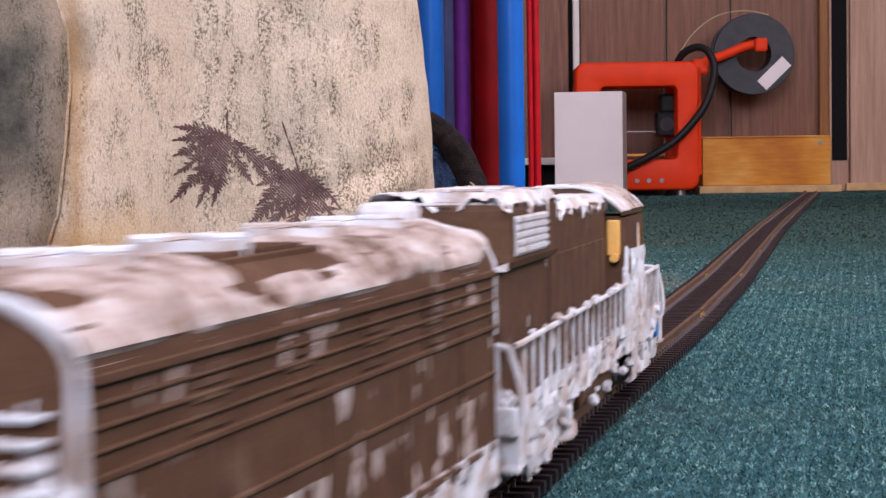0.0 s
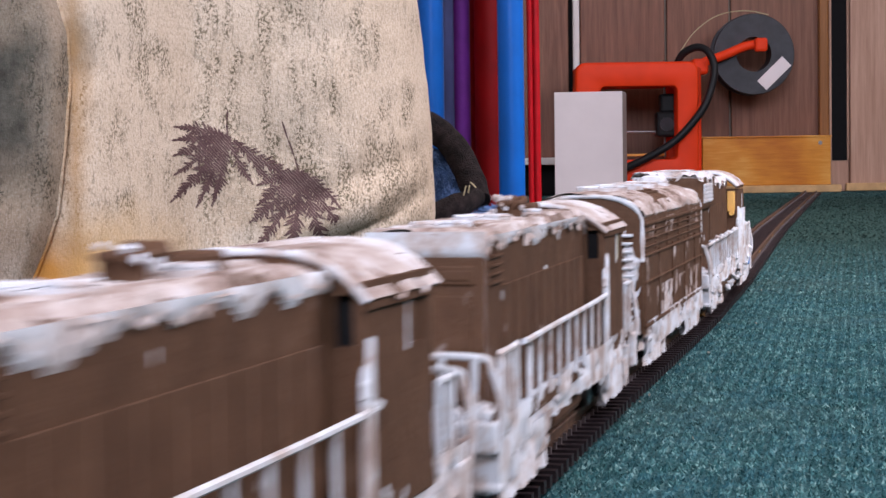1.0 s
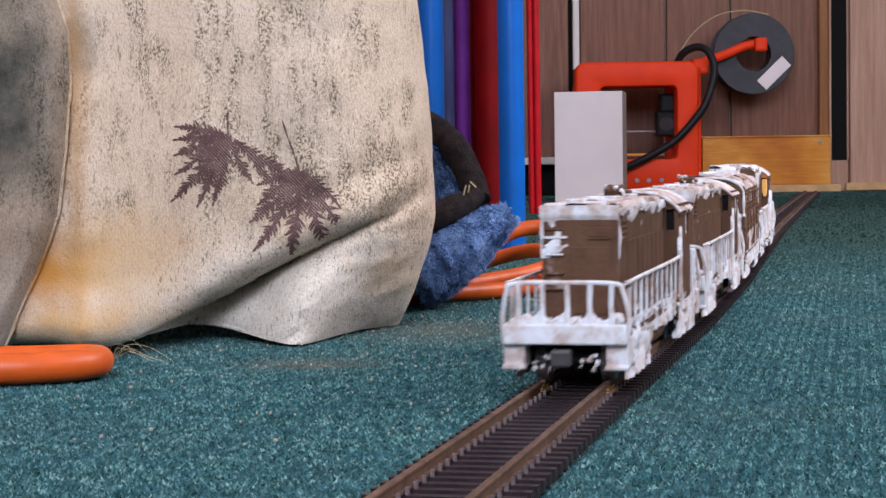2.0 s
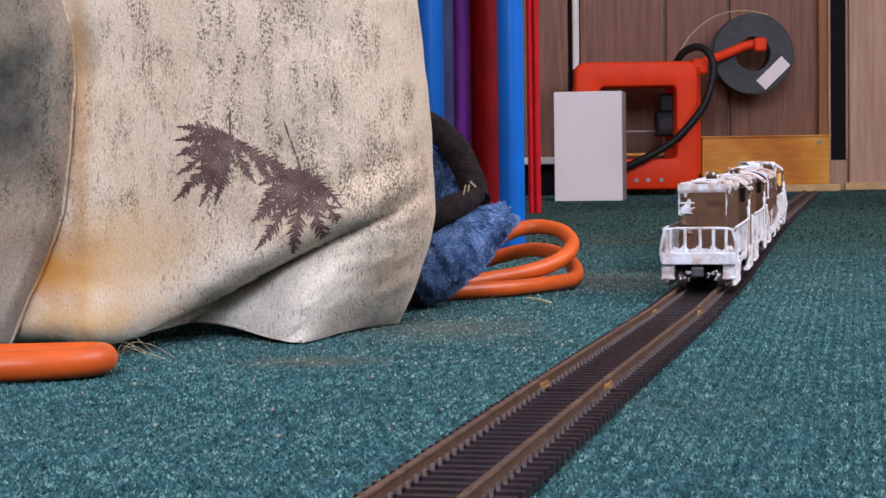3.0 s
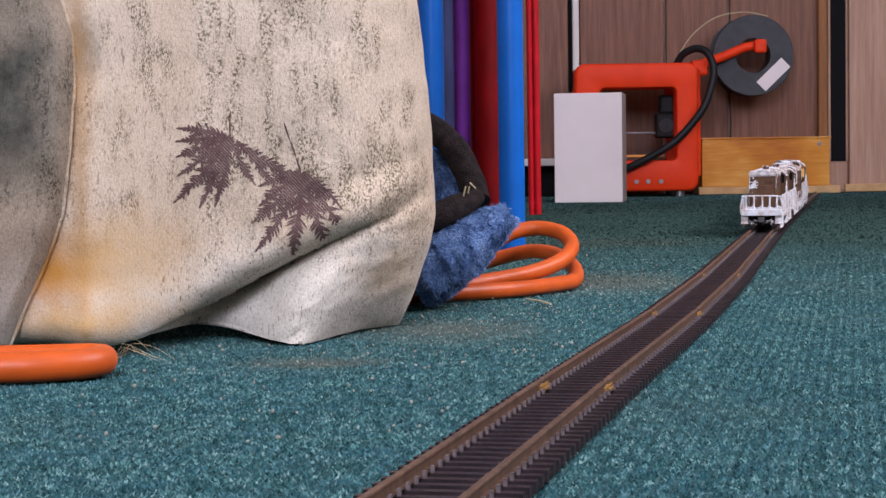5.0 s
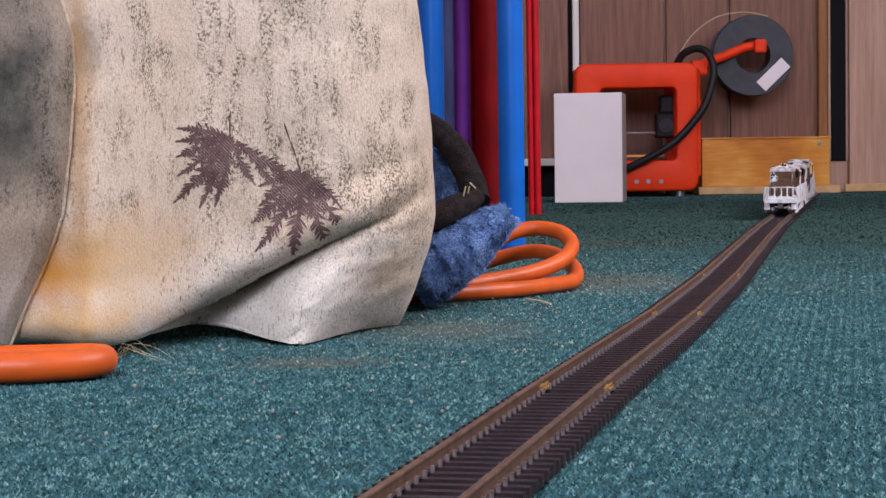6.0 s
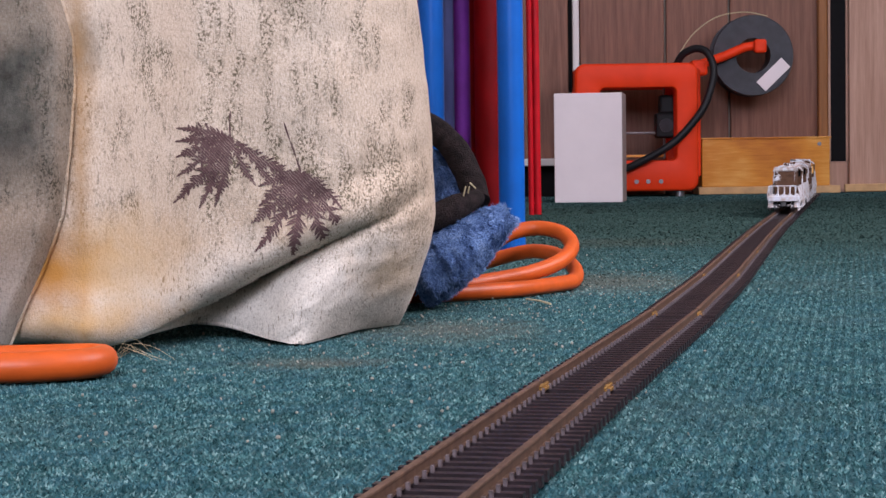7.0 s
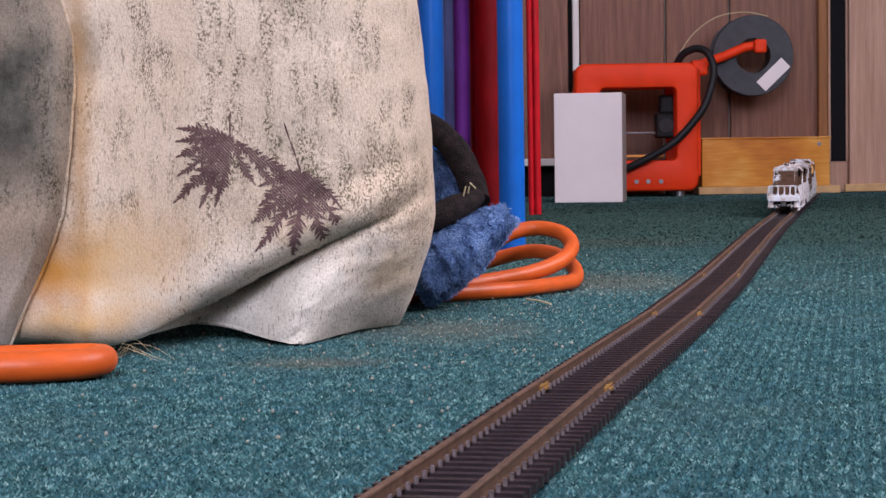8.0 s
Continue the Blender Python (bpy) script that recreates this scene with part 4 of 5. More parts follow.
def lead_unit(seed):
    rng = random.Random(seed)
    length, top = 226, 49.4
    u = thing("lead_locomotive", "brown lead locomotive caked in white, amber cab window", "model locomotive", "snow-crusted model train")
    part("deck", boxes((-14.6, 14.6, 1, length - 1, 11.4, 14.6), (-13.6, 13.6, 8, length - 8, 9.6, 11.6), bevel=0.5), BROWN, u, "brown running deck")
    h = hull(u, "long_hood", 10.4, 12, 148, 14, top - 3, 0.9, "brown long hood")
    part("radiator_house", boxes((-12.6, 12.6, 10, 62, top - 12, top), bevel=1.6), BROWN, h, "flared brown radiator section")
    doors(h, 10.4, 62, 146, 16, top - 12, 8)
    for s in (-1, 1):
        r = part("radiator_grille", boxes((s * 12.6 - 0.4, s * 12.6 + 0.4, 14, 46, top - 9.6, top - 2.6), bevel=0.3), CRUST, h, "white-caked radiator grille")
        for k in range(5):
            part("slat", boxes((s * 12.9 - 0.5, s * 12.9 + 0.5, 14.5, 45.5, top - 9 + k * 1.35, top - 8.3 + k * 1.35)), CRUST, r)
        part("side_crust", side_sheet(s * 10.45, s, 14, 148, 14, top - 12, seed + s, -1.05), CRUST, h)
    for k in range(3):
        fan(h, 20 + k * 15, top, 6)
    part("exhaust_stack", boxes((-2.5, 2.5, 96, 106, top - 4, top + 0.8), bevel=0.6), BROWN, h)
    smooth(part("roof_crust", patch_sheet(-12.8, 12.8, 9.5, 62, top + 0.1, seed, 0.2), CRUST, h, "lumpy white crust on the roof"), 60)
    smooth(part("roof_crust", patch_sheet(-10.8, 10.8, 62, 148, top - 2.9, seed + 5, 0.2), CRUST, h), 60)
    part("end_crust", end_sheet(9.9, -1, -12, 12, top - 12, top, seed + 2, -0.3), CRUST, h)
    cab = cab_with_windows(u, 148, 188, top + 0.2, 2.8, seed, AMBERPANE, 14.6)
    for s in (-1, 1):
        a, b = sorted((s * 10.7, s * 13.9))
        part("rear_pane", boxes((a, b, 146.8, 148.6, 33.0, 41.6), bevel=0.4), AMBERPANE, cab, "amber rear cab window")
        part("marker_lamp", tube(bmesh.new(), [(s * 12.6, 145.6, 32.4), (s * 12.6, 147.6, 32.4)], 1.1, 10), AMBERPANE, cab, "small amber marker lamp")
    n = hull(u, "short_hood", 10.4, 188, 212, 14, top - 13, 1.5, "brown nose")
    part("nose_crust", patch_sheet(-10.8, 10.8, 188, 212.6, top - 12.9, seed + 8, 0.25), CRUST, n)
    end_platform(u, 0, -1, rng)
    end_platform(u, length, 1, rng)
    for x in (-15, 15):
        side_rail(u, x, 7.5, 150, rng, True, 9.5)
        side_rail(u, x, 190, length - 6, rng, False, 7)
        part("deck_light", boxes((x - 0.5, x + 0.5, length - 14, length - 9, 7, 11), bevel=0.4), BLUEBIT, u, "small blue painted step")
        part("deck_light", boxes((x - 0.5, x + 0.5, 3, 7, 5.4, 8), bevel=0.4), BLUEBIT, u, "small blue painted step")
        bm = lumps(bmesh.new(), rng, 18, lambda: (x + rng.gauss(0, 0.3), rng.uniform(10, 150), 25.9 + rng.random() * 0.4), (0.7, 1.2), 0.7)
        tagged(part("rail_crust", bm, CRUST, u), kind="stuff")
        part("cab_crust", side_sheet(math.copysign(14.85, x), math.copysign(1, x), 149, 187, 14, 34, seed + 31 + int(x), 0.1, 0.9), CRUST, u)
        part("deck_apron", side_sheet(math.copysign(14.7, x), math.copysign(1, x), 4, length - 4, 9, 16.5, seed + 41, 0.15, 1.0), CRUST, u)
    bm = bmesh.new()
    for x in (-14.6, 14.6):
        lumps(bm, rng, 70, lambda: (x + rng.gauss(0, 0.4), rng.uniform(2, length - 2), rng.uniform(4, 15.5)), (0.7, 1.7), 0.5)
    tagged(part("deck_crust", bm, CRUST, u, "white crust along the deck edge"), kind="stuff")
    part("fuel_tank", boxes((-13, 13, 88, 138, 2.6, 10), bevel=2), BROWN, u)
    truck(u, 40, rng, 40, 3)
    truck(u, length - 40, rng, 40, 3)
    coupler(u, 0, -1)
    coupler(u, length, 1)
    return u


def build_train():
    a = hood_unit("rear_locomotive", "brown hood locomotive, white crust on roof and railings, black window", 170, (24, 121), (121, 152), (152, 163), 5, 3.2, BROWN, 43.6)
    b = hood_unit("middle_locomotive", "brown hood locomotive, longer, with white-caked side railing and rounded cab roof", 184, (18, 132), (132, 164), (164, 174), 12, 2.4, WINDOWPANE, 44.0, (19, 31))
    return (a, 0.0, 170), (b, 186.0, 184), (cowl_unit(21), 389.0, 152), (lead_unit(33), 554.0, 226)


# times and where the train's rear end stands along the line, in mm across the room
RUN = ((0.0, -216), (0.25, -131), (0.5, -47), (0.75, 39), (1.0, 126), (1.25, 214), (1.5, 303), (1.7, 374), (2.0, 474), (2.4, 605), (2.8, 735), (3.0, 800), (3.25, 885),
       (3.5, 970), (3.75, 1046), (4.0, 1120), (4.25, 1197), (4.5, 1275), (4.7, 1344), (5.0, 1452), (5.4, 1606), (5.8, 1754), (6.0, 1822), (6.25, 1876), (6.5, 1896), (7.0, 1898), (8.0, 1898))


def motions():
    for unit, start, length in TRAIN:
        rows = []
        for t, y in RUN:
            s = y / 0.977 + start
            a, b = line_at(s + length * 0.2), line_at(s + length * 0.8)
            h = math.atan2(-(b[0] - a[0]), b[1] - a[1])
            back = length * 0.2
            x0, y0 = a[0] + math.sin(h) * back, a[1] - math.cos(h) * back
            rows.append((t, pose(x0 * MM, y0 * MM, RAIL_TOP * MM, 0, 0, math.degrees(h))))
        walk(unit, rows)


# ---- cloth bag with printed ferns ----
def crease(x):
    """Height of the fold that runs up across the cloth, mm."""
    return float(np.interp(x, (-122, -113, -100, -88.7, -75, -65, -55, -43.5, -31.7, -18, -8, 0), (5.4, 3.0, 5.0, 10.2, 16.8, 21.9, 27.0, 32.7, 38.2, 43.0, 48.0, 52.0)))


def foot_line(x):
    """Where the lower corner of the cloth meets the floor, mm across the room."""
    px, py = (-100, -85, -70, -58, -50, -46, -41, -35, -28, -22, -16, -4), (690, 680, 664, 652, 644, 641, 645, 658, 678, 692, 699, 716)
    return sum(float(np.interp(x + d, px, py)) for d in (-6, -4, -2, 0, 2, 4, 6)) / 7


def cloth_front(x, z):
    """How far across the room the cloth's front stands at (x, z), mm."""
    y = 648 - 0.10 * (x + 40) if x < -40 else 648
    if x < -80:
        q = min((-80 - x) / 34, 1)
        y -= 60 * q * q * (3 - 2 * q)
    if x > -62:
        t = min((x + 62) / 58, 1)
        y += 70 * (1 - math.sqrt(max(0, 1 - t ** 2.6)))
    y += 3.0 * rnd(x, z, 4, 0.018) + 1.5 * rnd(x + 0.4 * z, z, 9, 0.05) + 0.6 * rnd(x, z, 14, 0.13)
    zc = crease(x)
    d = z - zc
    # shallow drag folds that run with the big one
    y += 1.6 * math.exp(-((d - 15 - 0.06 * (x + 60)) / 4.5) ** 2) * max(0, min(1, (x + 80) / 30))
    y += 1.3 * math.exp(-((x + 24 - 0.25 * (z - 60)) / 5) ** 2) * max(0, 1 - abs(z - 62) / 26)
    fold = float(np.interp(x, (-50, -25, -8), (10, 6, 1.5)))
    if d >= 0:
        roll = min(d / 8, 1)
        y += fold * (1 - math.sqrt(1 - (1 - roll) ** 2)) - 0.25 * fold * math.exp(-((d - 9) / 9) ** 2)
    else:
        k = min(-d / max(zc, 1), 1)
        tuck = float(np.interp(x, (-95, -75, -50, -20, -5), (30, 24, 15, 4, 0)))
        near = min(max((x + 98) / 8, 0), 1)
        lower = (y + tuck) * (1 - k) + foot_line(x) * k - 6 * math.sin(math.pi * k) * min(1, zc / 30)
        lower += 0.8 * math.exp(-((x + 30 - 0.55 * z) / 3.5) ** 2) + 1.6 * rnd(x - 0.8 * z, z, 22, 0.09) + 0.7 * rnd(x - 0.5 * z, z, 27, 0.24)
        # the roll tucks under itself where no lower corner shows
        y = (y + 10 + 26 * k) * (1 - near) + lower * near
    # dents near the seam of the lower corner
    y += 4.2 * math.exp(-((x + 14) / 9) ** 2 - ((z - 47 - 0.6 * (x + 14)) / 4) ** 2)
    y -= 2.0 * math.exp(-((x + 20) / 9) ** 2 - ((z - 54 - 0.6 * (x + 14)) / 5) ** 2)
    return y


def right_edge(z):
    return -2.2 - 0.0042 * max(z - 42, 0) ** 1.75 * 0.65 - (0.065 * (42 - z) ** 1.45 if z < 42 else 0) - 0.5 * rnd(z, 3, 8, 0.09)


def hem(x):
    """Height of the cloth's lowest edge over the floor, mm."""
    if x < -97:
        return crease(x) * 0.96
    return float(np.interp(x, (-97, -85, -75, -62, -53, -47, -40, -30, -10), (5.2, 4.8, 3.8, 1.8, 0.5, 0.1, 0.3, 0.6, 0.3)))


def build_cloth():
    bag = thing("cloth_bag", "off-white cotton cloth bag with fern print, creased, stained near the hem", "cloth bag")
    top = 330.0

    def front(u, v):
        z = v ** 1.35 * top
        xr = right_edge(min(z, 200)) - 0.5
        x = -420 + (xr + 420) * (1 - (1 - u) ** 2.1)
        z = max(z, hem(x)) if v < 0.35 else z
        return x, cloth_front(min(x - (xr + 4) * max(0, 1 - (xr - x) / 60), -4), z), z
    bm = sheet(230, 300, front)
    smooth(part("front", bm, CLOTH, bag, "printed front of the cloth"), 80)

    def rear(u, v):
        z = v * top
        a = u * math.pi * 0.55
        xr = right_edge(min(z, 200)) - 0.5
        return xr - 60 + 60 * math.cos(a) - 300 * max(0, u - 0.7), 718 + 150 * math.sin(a), max(z, 2)
    smooth(part("back", sheet(24, 30, rear), CLOTH, bag), 80)
    smooth(part("top", sheet(20, 6, lambda u, v: (-420 + 400 * u, 640 + 230 * v, top + 10 * math.sin(v * math.pi))), CLOTH, bag), 80)

    seam = [(x, cloth_front(x, hem(x) + 0.6) - 0.2, hem(x) + 0.6) for x in range(-88, -47)]
    smooth(part("hem_roll", tube(bmesh.new(), seam, 0.75, 8), CLOTH, bag, "rolled hem of the lower corner"), 70)

    # the flap folded over at its side, with a rolled edge
    def flap_edge(z):
        return float(np.interp(z, (5, 14, 26, 36.6, 47, 64.7, 87, 103, 114, 140), (-137.2, -133.4, -127.9, -123.2, -119.4, -116.7, -114.8, -115.1, -118.2, -121)))

    def flap(u, v):
        z = 5.4 + v * 324
        xe = flap_edge(min(z, 140))
        x = xe - 300 * (1 - u) ** 1.8
        e = xe - x
        y = cloth_front(max(x, -300), max(z, 15)) + 1.5 * rnd(x, z, 71, 0.06) - 10 - 4 * math.sin(min(e, 50) / 50 * math.pi) + 2.2 * rnd(x, z, 31, 0.03)
        y += 9.0 * max(0, 1 - e / 4.0) ** 2
        return x, y, z
    bm = sheet(90, 150, flap)
    bmesh.ops.solidify(bm, geom=bm.faces[:], thickness=-0.9 * MM)
    smooth(part("flap", bm, CLOTH_GREY, bag, "grey flap folded over the front"), 80)

    rim = [(flap_edge(z) - 0.2, flap(1, (z - 5.4) / 324)[1] + 0.1, z) for z in np.arange(6, 141, 1.5)]
    smooth(part("flap_rim", tube(bmesh.new(), rim, [0.85 + 0.3 * rnd(k, 1, 6, 0.25) for k in range(len(rim))], 9), CLOTH, bag, "pale rolled edge of the flap"), 70)

    # fern print: fronds of many leaflets lying on the cloth
    rng = random.Random(8)
    bm = bmesh.new()

    def put(x, z):
        return bm.verts.new(Vector((x, cloth_front(x, z) - 0.35, z)) * MM)

    def leaflet(x, z, ang, ln, wd):
        pts = []
        if z + min(0, math.sin(ang) * ln) < crease(x + math.cos(ang) * ln) + 1.2:
            return
        for t, w in ((0, 0.3), (0.3, 1), (0.7, 0.8), (1, 0.1)):
            px, pz = x + math.cos(ang) * ln * t, z + math.sin(ang) * ln * t
            n = (-math.sin(ang) * wd * w, math.cos(ang) * wd * w)
            pts.append((put(px - n[0], pz - n[1]), put(px + n[0], pz + n[1])))
        for (a, b), (c, d) in zip(pts, pts[1:]):
            bm.faces.new((a, c, d, b))

    def frond(x, z, ang, ln, wide, bend):
        n = max(6, int(ln / 1.15))
        for k in range(n):
            t = k / n
            w = wide * (math.sin(math.pi * min(1, t * 0.85 + 0.15)) ** 0.7)
            for s in (-1, 1):
                if rng.random() < 0.86:
                    leaflet(x, z, ang + s * rng.uniform(0.7, 1.05), w * rng.uniform(0.95, 1.75), 0.42)
            nx, nz = x + math.cos(ang) * ln / n, z + math.sin(ang) * ln / n
            leaflet(x, z, ang, ln / n * 1.5, 0.3 + w * 0.18)
            x, z, ang = nx, nz, ang + bend / n
        leaflet(x, z, ang, 1.6, 0.4)

    def stem(pts):
        for (x0, z0), (x1, z1) in zip(pts, pts[1:]):
            leaflet(x0, z0, math.atan2(z1 - z0, x1 - x0), math.hypot(x1 - x0, z1 - z0) * 1.1, 0.35)
    stem([(-72.2, 80.2), (-72.7, 76), (-72.4, 71)])
    for ang, ln, wide, bend in ((160, 16, 2.3, 0.3), (178, 16, 2.3, 0.2), (196, 17, 2.4, 0.15), (214, 20, 2.4, 0.1), (233, 27, 2.6, -0.1), (248, 25, 2.2, -0.1), (263, 23, 2.2, -0.25), (290, 17, 2.2, 0.25)):
        frond(-72.4, 71, radians(ang), ln, wide, bend)
    frond(-70.5, 69.5, radians(-40), 27, 2.6, 0.35)
    frond(-65, 65, radians(-62), 11, 2.0, 0.3)
    stem([(-53.8, 76.0), (-52, 70), (-50, 64), (-48.2, 58)])
    for ang, ln, wide, bend in ((190, 14, 2.2, 0.2), (214, 17, 2.6, 0.1), (234, 23, 3.0, -0.35), (250, 30, 3.1, -0.4), (268, 29, 3.0, -0.2), (288, 28, 3.0, 0.0), (308, 25, 3.0, -0.1), (328, 17, 2.6, -0.35)):
        frond(-48.2, 58.5, radians(ang), ln, wide, bend)
    part("fern_print", bm, PRINT, bag, "purple-brown fern fronds printed on the cloth")


# ---- things round it ----
def build_cord():
    cord = thing("extension_cord", "thick orange extension cord lying in loops on the carpet", "extension cord")
    upper = [(-30, 905, 8), (0, 915, 12.5), (21, 925, 19.5), (33.7, 930, 26), (46.3, 932, 28.2), (57, 925, 26.4), (61.6, 912, 22.2), (60.1, 898, 17.7), (53.1, 885, 13.4), (40.5, 873, 9.8), (24.6, 864, 7.4), (6.4, 853, 5.6), (-20, 842, 5.0)]
    lower = [(-60, 806, 3.6), (-3.8, 830, 3.6), (16.3, 840.6, 3.6), (34.5, 855, 3.6), (51.7, 881, 3.6), (62, 900, 4.2), (64, 917, 8.2), (60, 932, 12.5), (54, 947, 15), (43, 956, 15.5), (28, 962, 12), (0, 968, 4), (-40, 965, 3.6)]
    near = [(-300, 640, 4.6), (-220, 570, 4.6), (-162, 543, 4.6), (-126, 541, 4.6), (-107, 548, 4.6), (-101.5, 558, 4.6), (-106, 565, 4.6), (-128, 563, 4.6), (-165, 566, 4.6), (-220, 620, 4.6)]
    for line, r in ((upper, 3.7), (lower, 3.7), (near, 4.5)):
        smooth(part("loop", tube(bmesh.new(), glide(line, 9), r, 16), ORANGE_CORD, cord), 60)


def build_plush():
    """A worn slipper on its side: a rolled fleece collar round a furry lining, the upper sagging over the floor."""
    toy = thing("plush_slipper", "blue plush slipper with a dark brown fleece band", "slipper")

    def blob(u, v):
        a = v * 2 * math.pi
        t = u
        cx, cz = -13 + 42 * t, 10 + 29.5 * t ** 1.05
        w = (14.5 - 5.2 * t) * math.sin(math.pi * min(1, 0.14 + t * 0.84)) ** 0.42
        px, pz = -0.60, 0.80
        y = 800 + 34 * math.sin(a) * math.sin(math.pi * min(1, 0.1 + 0.88 * t)) ** 0.4 + 22 * t
        z = cz + pz * w * math.cos(a)
        n = rnd(u * 9, v * 9, 2) * 2.4 + rnd(u * 22, v * 22, 6) * 1.0
        return cx + px * w * math.cos(a) + n, y + n, max(z, 0.4) + n * 0.4
    smooth(part("upper", sheet(60, 60, blob), PLUSH, toy, "blue plush upper"), 90)
    rng = random.Random(4)

    def fur(name, place, heart, n, lengths):
        bm = bmesh.new()
        for _ in range(n):
            u, v = rng.random(), rng.random()
            q = Vector(place(u, v))
            d = (q - Vector(heart(u))).normalized()
            tilt = Vector((rnd(u * 7, v * 7, 11), rnd(u * 7, v * 7, 12), rnd(u * 7, v * 7, 13) - 0.35))
            d = (d + tilt * 1.1 + Vector([rng.gauss(0, 0.3) for _ in range(3)])).normalized()
            side = d.orthogonal().normalized() * 0.28
            bm.faces.new([bm.verts.new(c * MM) for c in (q - side, q + side, q + d * rng.uniform(*lengths))])
        tagged(part(name, bm, PLUSH, toy), kind="stuff")
    fur("fur", blob, lambda u: (-13 + 42 * u, 800 + 22 * u, 10 + 29.5 * u), 16000, (1.2, 2.8))
    collar = glide([(-34, 846, 82), (-14, 838, 80.5), (-3, 834, 75.5), (5, 831, 68), (10.5, 829, 58), (14, 826, 49), (15, 822, 44)], 8)
    smooth(part("band", tube(bmesh.new(), collar, [6.0 + 0.7 * rnd(k, 2, 9, 0.3) for k in range(len(collar))], 16), FLEECE, toy, "dark brown fleece band"), 70)
    collar = glide([(15.5, 820, 46), (8, 809, 43), (0, 803, 39.5), (-12, 801, 35), (-26, 802, 30)], 8)
    smooth(part("band", tube(bmesh.new(), collar, [3.4 + 2.4 * min(1, k / 10) for k in range(len(collar))], 16), FLEECE, toy), 70)

    def lining(u, v):
        return -30 + 39 * u, 842 - 8 * math.sin(u * math.pi) + 3 * rnd(u * 6, v * 6, 3), 28 + 44 * v - 10 * u * u * v
    smooth(part("lining", sheet(24, 24, lining), PLUSH, toy, "blue plush lining"), 90)
    fur("lining_fur", lining, lambda u: (-30 + 39 * u, 860, 50), 5000, (1.5, 3.6))
    for x, y, z, dx, dz in ((9, 804, 47, 1.0, 4), (14.5, 815, 50, -2.5, 2.4), (11, 809, 48, 0.6, 3)):
        part("straw_bit", tube(bmesh.new(), [(x, y, z), (x + dx, y - 1.5, z + dz)], 0.35, 5), STRAW, toy, "dry straw caught in the fleece")


def build_posts():
    f = thing("folding_frame", "bright blue enamelled steel tube frame standing on the carpet", "frame")
    for x0, x1, y in ((-6, -6.5, 1300), (46.8, 47, 1277)):
        bm = tube(bmesh.new(), [(x0, y, 700), (x0, y, 350), (x1, y, 8)], 8.8, 20)
        smooth(part("post", bm, BLUE_TUBE, f, "blue enamelled post"), 50)
        part("foot", tube(bmesh.new(), [(x1, y, 0), (x1, y, 9)], 9.0, 20), BLUE_TUBE, f)
    smooth(part("crossbar", tube(bmesh.new(), [(-6, 1300, 650), (46.8, 1277, 650)], 7, 16), BLUE_TUBE, f), 50)
    r = thing("red_rack", "thin red enamelled wire rack with twin uprights", "rack")
    for x, rr in ((99.5, 3.3), (106.5, 4.0)):
        smooth(part("upright", tube(bmesh.new(), [(x - 2, 2111, 700), (x, 2111, 0)], rr, 12), RED_TUBE, r), 50)
    part("tie_bar", tube(bmesh.new(), [(99, 2111, 12), (107, 2111, 12)], 2.4, 8), RED_TUBE, r)
    for x, y, rr, mat, hue in ((47, 1730, 21, DARK_RED, "dark red"), (19, 1738, 9, PURPLE, "purple"), (4, 1700, 9, SLATE, "slate blue"), (66, 1772, 9, DARK_RED, "dark red"), (-16, 1732, 12, DARK_RED, "dark red")):
        m = thing("rolled_mat", hue + " vinyl mat rolled up and standing on end", "rolled mat", "rolled mats")
        bm = bmesh.new()
        line = []
        for k in range(90):
            t = k / 89 * 5.5 * math.pi
            q = rr * (0.35 + 0.65 * k / 89)
            line.append((x + q * math.cos(t - 1.9), y + q * math.sin(t - 1.9)))
        cols = [[bm.verts.new(Vector((px, py, z)) * MM) for z in (0, 230, 460, 700)] for px, py in line]
        for c0, c1 in zip(cols, cols[1:]):
            for h in range(3):
                bm.faces.new((c0[h], c1[h], c1[h + 1], c0[h + 1]))
        bmesh.ops.solidify(bm, geom=bm.faces[:], thickness=1.4 * MM)
        smooth(part("sheet", bm, mat, m), 50)


def frame_mesh(x0, x1, z0, z1, ix0, ix1, iz0, iz1, y0, y1, r_out, r_in):
    """A rounded plate with a rounded opening through it."""
    def loop(a, b, c, d, r, n=8):
        pts = []
        for cx, cz, s in ((b - r, d - r, 0), (a + r, d - r, 1), (a + r, c + r, 2), (b - r, c + r, 3)):
            for k in range(n + 1):
                t = (s + k / n) * math.pi / 2
                pts.append((cx + r * math.cos(t), cz + r * math.sin(t)))
        return pts
    o, i = loop(x0, x1, z0, z1, r_out), loop(ix0, ix1, iz0, iz1, r_in)
    bm = bmesh.new()
    n = len(o)

    def ring(pts, y):
        return [bm.verts.new((x * MM, y * MM, z * MM)) for x, z in pts]

    def inset(pts, d):
        cx, cz = sum(p[0] for p in pts) / n, sum(p[1] for p in pts) / n
        return [(x + (cx - x) * d, z + (cz - z) * d) for x, z in pts]
    rings = [ring(o, y1), ring(o, y0 + 4), ring(inset(o, 0.018), y0 + 1), ring(inset(o, 0.04), y0), ring(inset(i, -0.06), y0), ring(inset(i, -0.02), y0 + 1), ring(i, y0 + 4), ring(i, y1)]
    for a, b in zip(rings, rings[1:] + rings[:1]):
        for k in range(n):
            bm.faces.new((a[k], a[(k + 1) % n], b[(k + 1) % n], b[k]))
    bmesh.ops.recalc_face_normals(bm, faces=bm.faces[:])
    return bm


